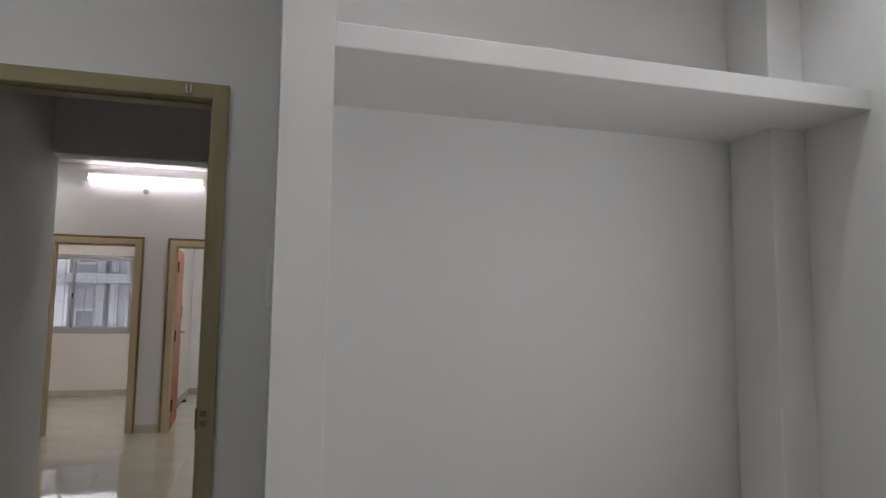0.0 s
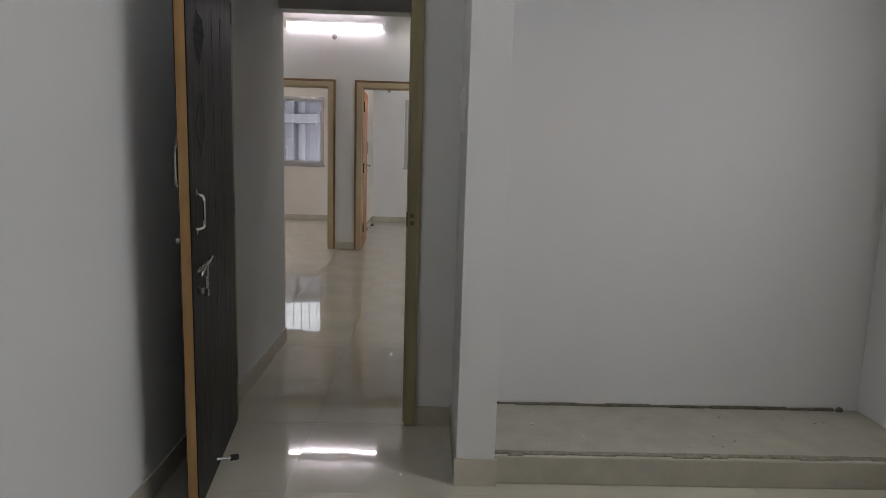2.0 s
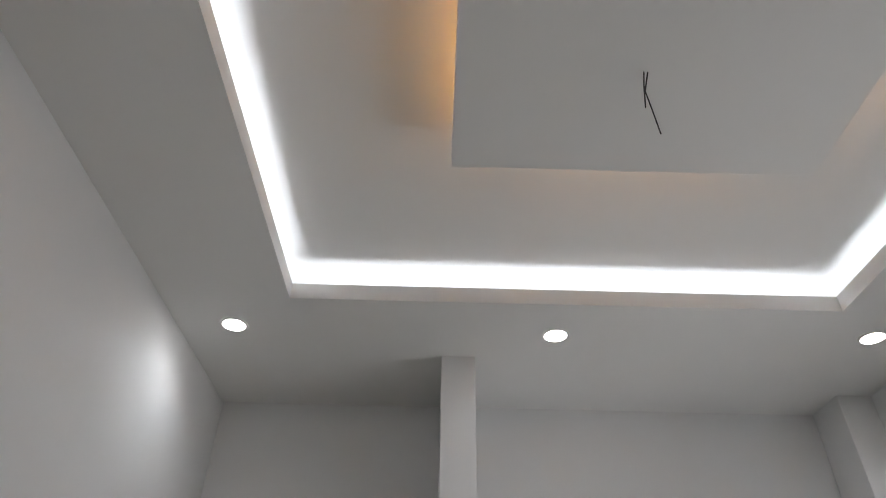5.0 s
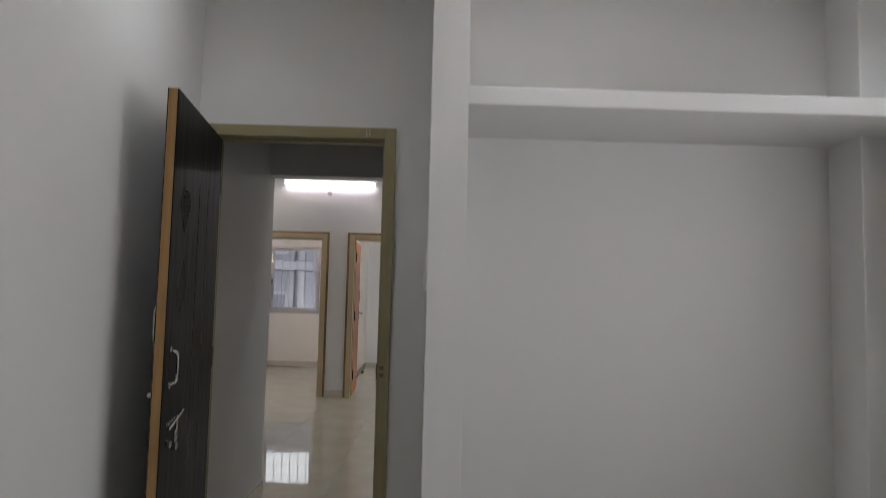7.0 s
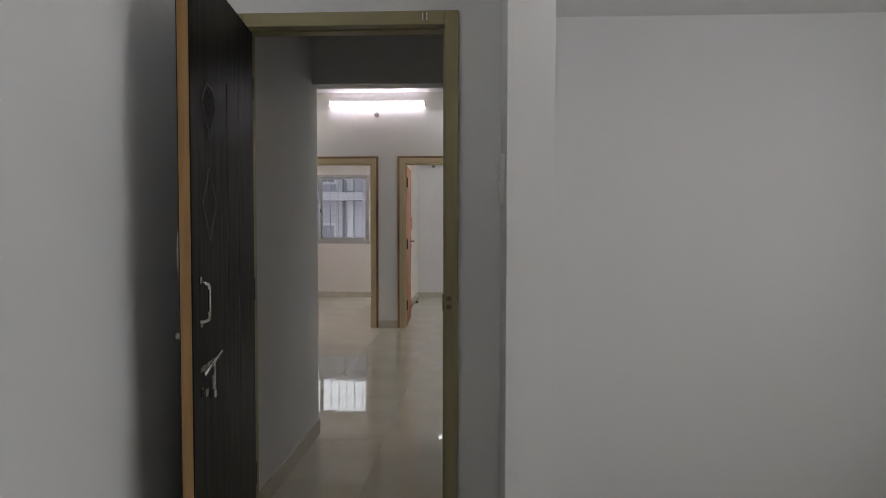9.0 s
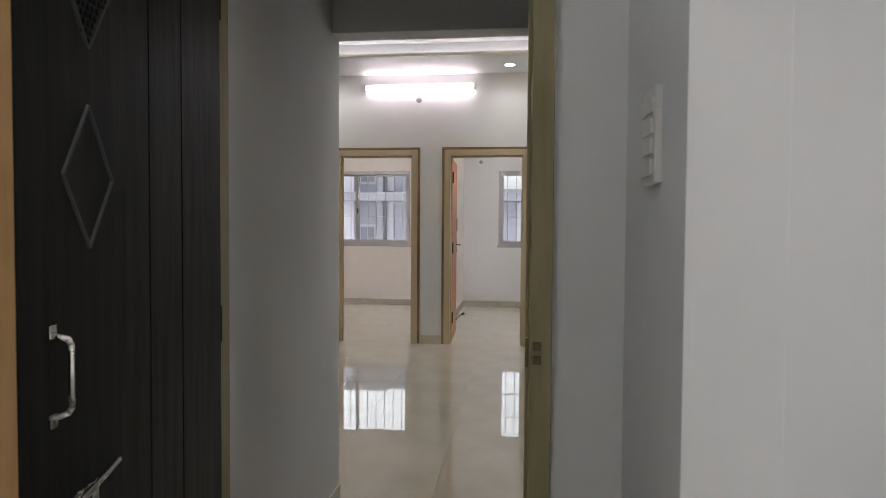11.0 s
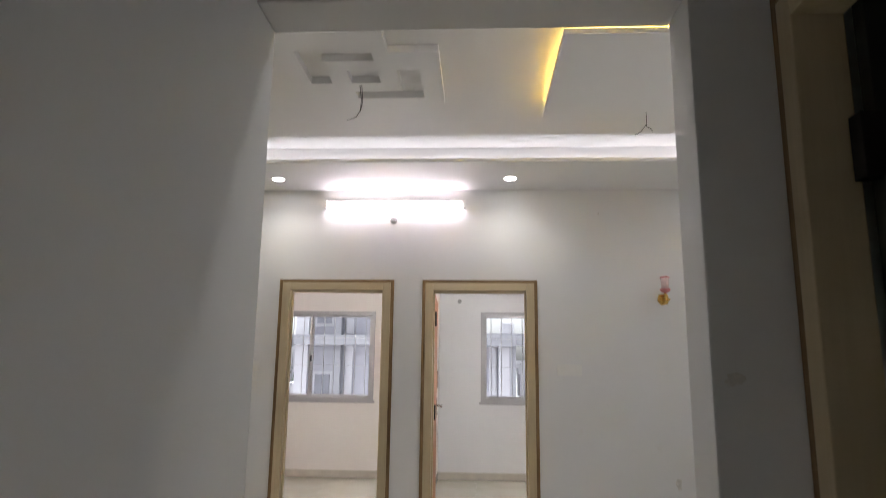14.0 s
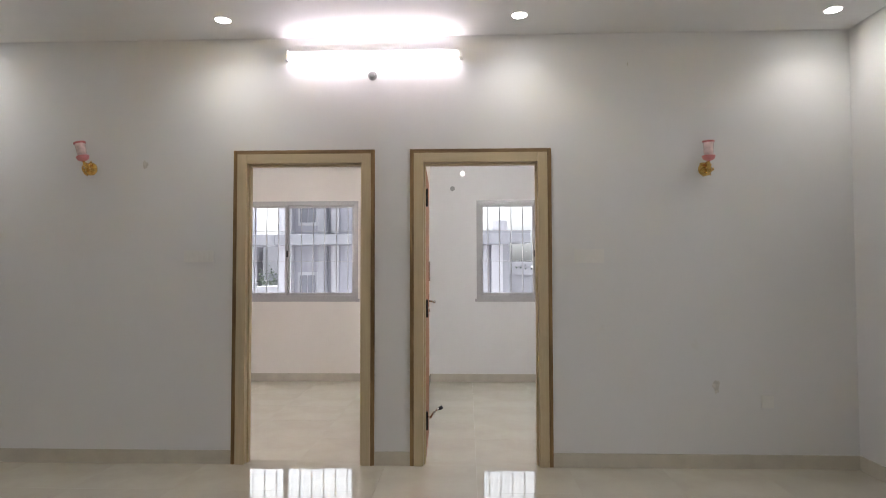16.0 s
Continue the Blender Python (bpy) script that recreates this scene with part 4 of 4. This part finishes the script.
def house(x, y, w, d, h, mat, label):
    hs = thing("house", label, "house", "distant houses", at=(x, y, GZ))
    part("wall", boxes((0, w, 0, d, 0, h)), mat, hs)
    part("parapet", boxes((-0.15, w + 0.15, -0.15, d + 0.15, h, h + 0.35)), HAZY, hs)
    for k in range(int(w // 2.2)):
        for f in range(int(h // 3)):
            part("window", boxes((0.6 + k * 2.2, 1.6 + k * 2.2, -0.04, 0, f * 3 + 1.0, f * 3 + 2.3)), HAZY_D, hs)


r5 = random.Random(5)
for row, hs in ((34.0, (7.2, 8.2, 8.9)), (58.0, (9.0, 10.2, 11.5))):
    x = -48.0
    while x < 75:
        w = r5.uniform(6, 11)
        house(x, row + r5.uniform(0, 9), w, 9, r5.choice(hs), HAZY, "pale plastered house in the hazy distance")
        x += w + r5.uniform(0.4, 2.5)


def tree(x, y, h, seed):
    r = random.Random(seed)
    t = thing("tree", "leafy green street tree in the distance", "tree", "street trees", at=(x, y, GZ))
    bm = bmesh.new()
    rod(bm, (0, 0, 0), (0.15, 0, h * 0.5), 0.2, 0.12, 8)
    tips = []
    for k in range(7):
        a = k * 2.4
        tip = Vector((math.cos(a) * h * 0.25, math.sin(a) * h * 0.25, h * r.uniform(0.65, 0.95)))
        rod(bm, (0.15, 0, h * 0.5), tip, 0.09, 0.02, 6)
        tips.append(tip)
    part("trunk", bm, BARK, t)
    verts, faces = [], []
    for tip in tips:
        for k in range(170):
            c = tip + Vector((r.gauss(0, 0.75), r.gauss(0, 0.75), r.gauss(0, 0.6)))
            u = Vector((r.uniform(-1, 1), r.uniform(-1, 1), r.uniform(-1, 1))).normalized() * 0.12
            v = Vector((r.uniform(-1, 1), r.uniform(-1, 1), r.uniform(-1, 1))).normalized() * 0.09
            n = len(verts)
            verts += [c - u, c + v, c + u, c - v]
            faces.append((n, n + 1, n + 2, n + 3))
    me = bpy.data.meshes.new("crown")
    me.from_pydata(verts, [], faces)
    me.materials.append(LEAF)
    o = new("crown", me)
    o.parent = t


for k, (x, y, h) in enumerate(((7.5, 46, 7.5), (11.5, 50, 8.2), (-19, 48, 7.5), (-16, 55, 8.0), (15, 52, 8.0), (4.5, 60, 8.5))):
    tree(x, y, h, 20 + k)

# ---- floors and their tiles ----
TS, TG = 0.6, 0.0007
tile_mesh = mesh_of("tile", boxes((-TS / 2 + TG / 2, TS / 2 - TG / 2, -TS / 2 + TG / 2, TS / 2 - TG / 2, -0.012, 0)), TILE)
r7 = random.Random(7)


def tiled(name, x0, x1, y0, y1, label):
    f = structure(name, boxes((x0, x1, y0, y1, -0.1, -0.0025)), GROUT, label, "floor")
    i0, i1 = math.floor(x0 / TS), math.ceil(x1 / TS)
    j0, j1 = math.floor(y0 / TS), math.ceil(y1 / TS)
    for i in range(i0, i1):
        for j in range(j0, j1):
            a, b, c, d = max(i * TS, x0), min(i * TS + TS, x1), max(j * TS, y0), min(j * TS + TS, y1)
            if b - a < 0.01 or d - c < 0.01:
                continue
            if b - a > TS - 0.001 and d - c > TS - 0.001:
                me = tile_mesh
            else:
                me = mesh_of("tile", boxes(((a - b) / 2 + TG / 2, (b - a) / 2 - TG / 2, (c - d) / 2 + TG / 2, (d - c) / 2 - TG / 2, -0.012, 0)), TILE)
            t = new("tile", me)
            t.parent = f
            t.location = ((a + b) / 2, (c + d) / 2, r7.uniform(-0.0003, 0.0003))
            t.rotation_euler = (r7.gauss(0, 0.0006), r7.gauss(0, 0.0006), 0)


tiled("floor_bedroom", BL, BR, BB, 0.02, "glossy ivory vitrified tile floor of the bedroom")
tiled("floor_corridor", CL, XS, 0.02, Y1, "glossy ivory vitrified tile floor of the corridor")
tiled("floor_hall", HL, HR, Y1, Y2, "glossy ivory vitrified tile floor of the hall")
tiled("floor_rooms", HL, HR, Y2, YB, "glossy ivory vitrified tile floor of the far rooms")
structure("floor_bath", boxes((XS, 2.0, 0.135, Y0, -0.1, 0)), GROUT, "dark bathroom floor", "floor")
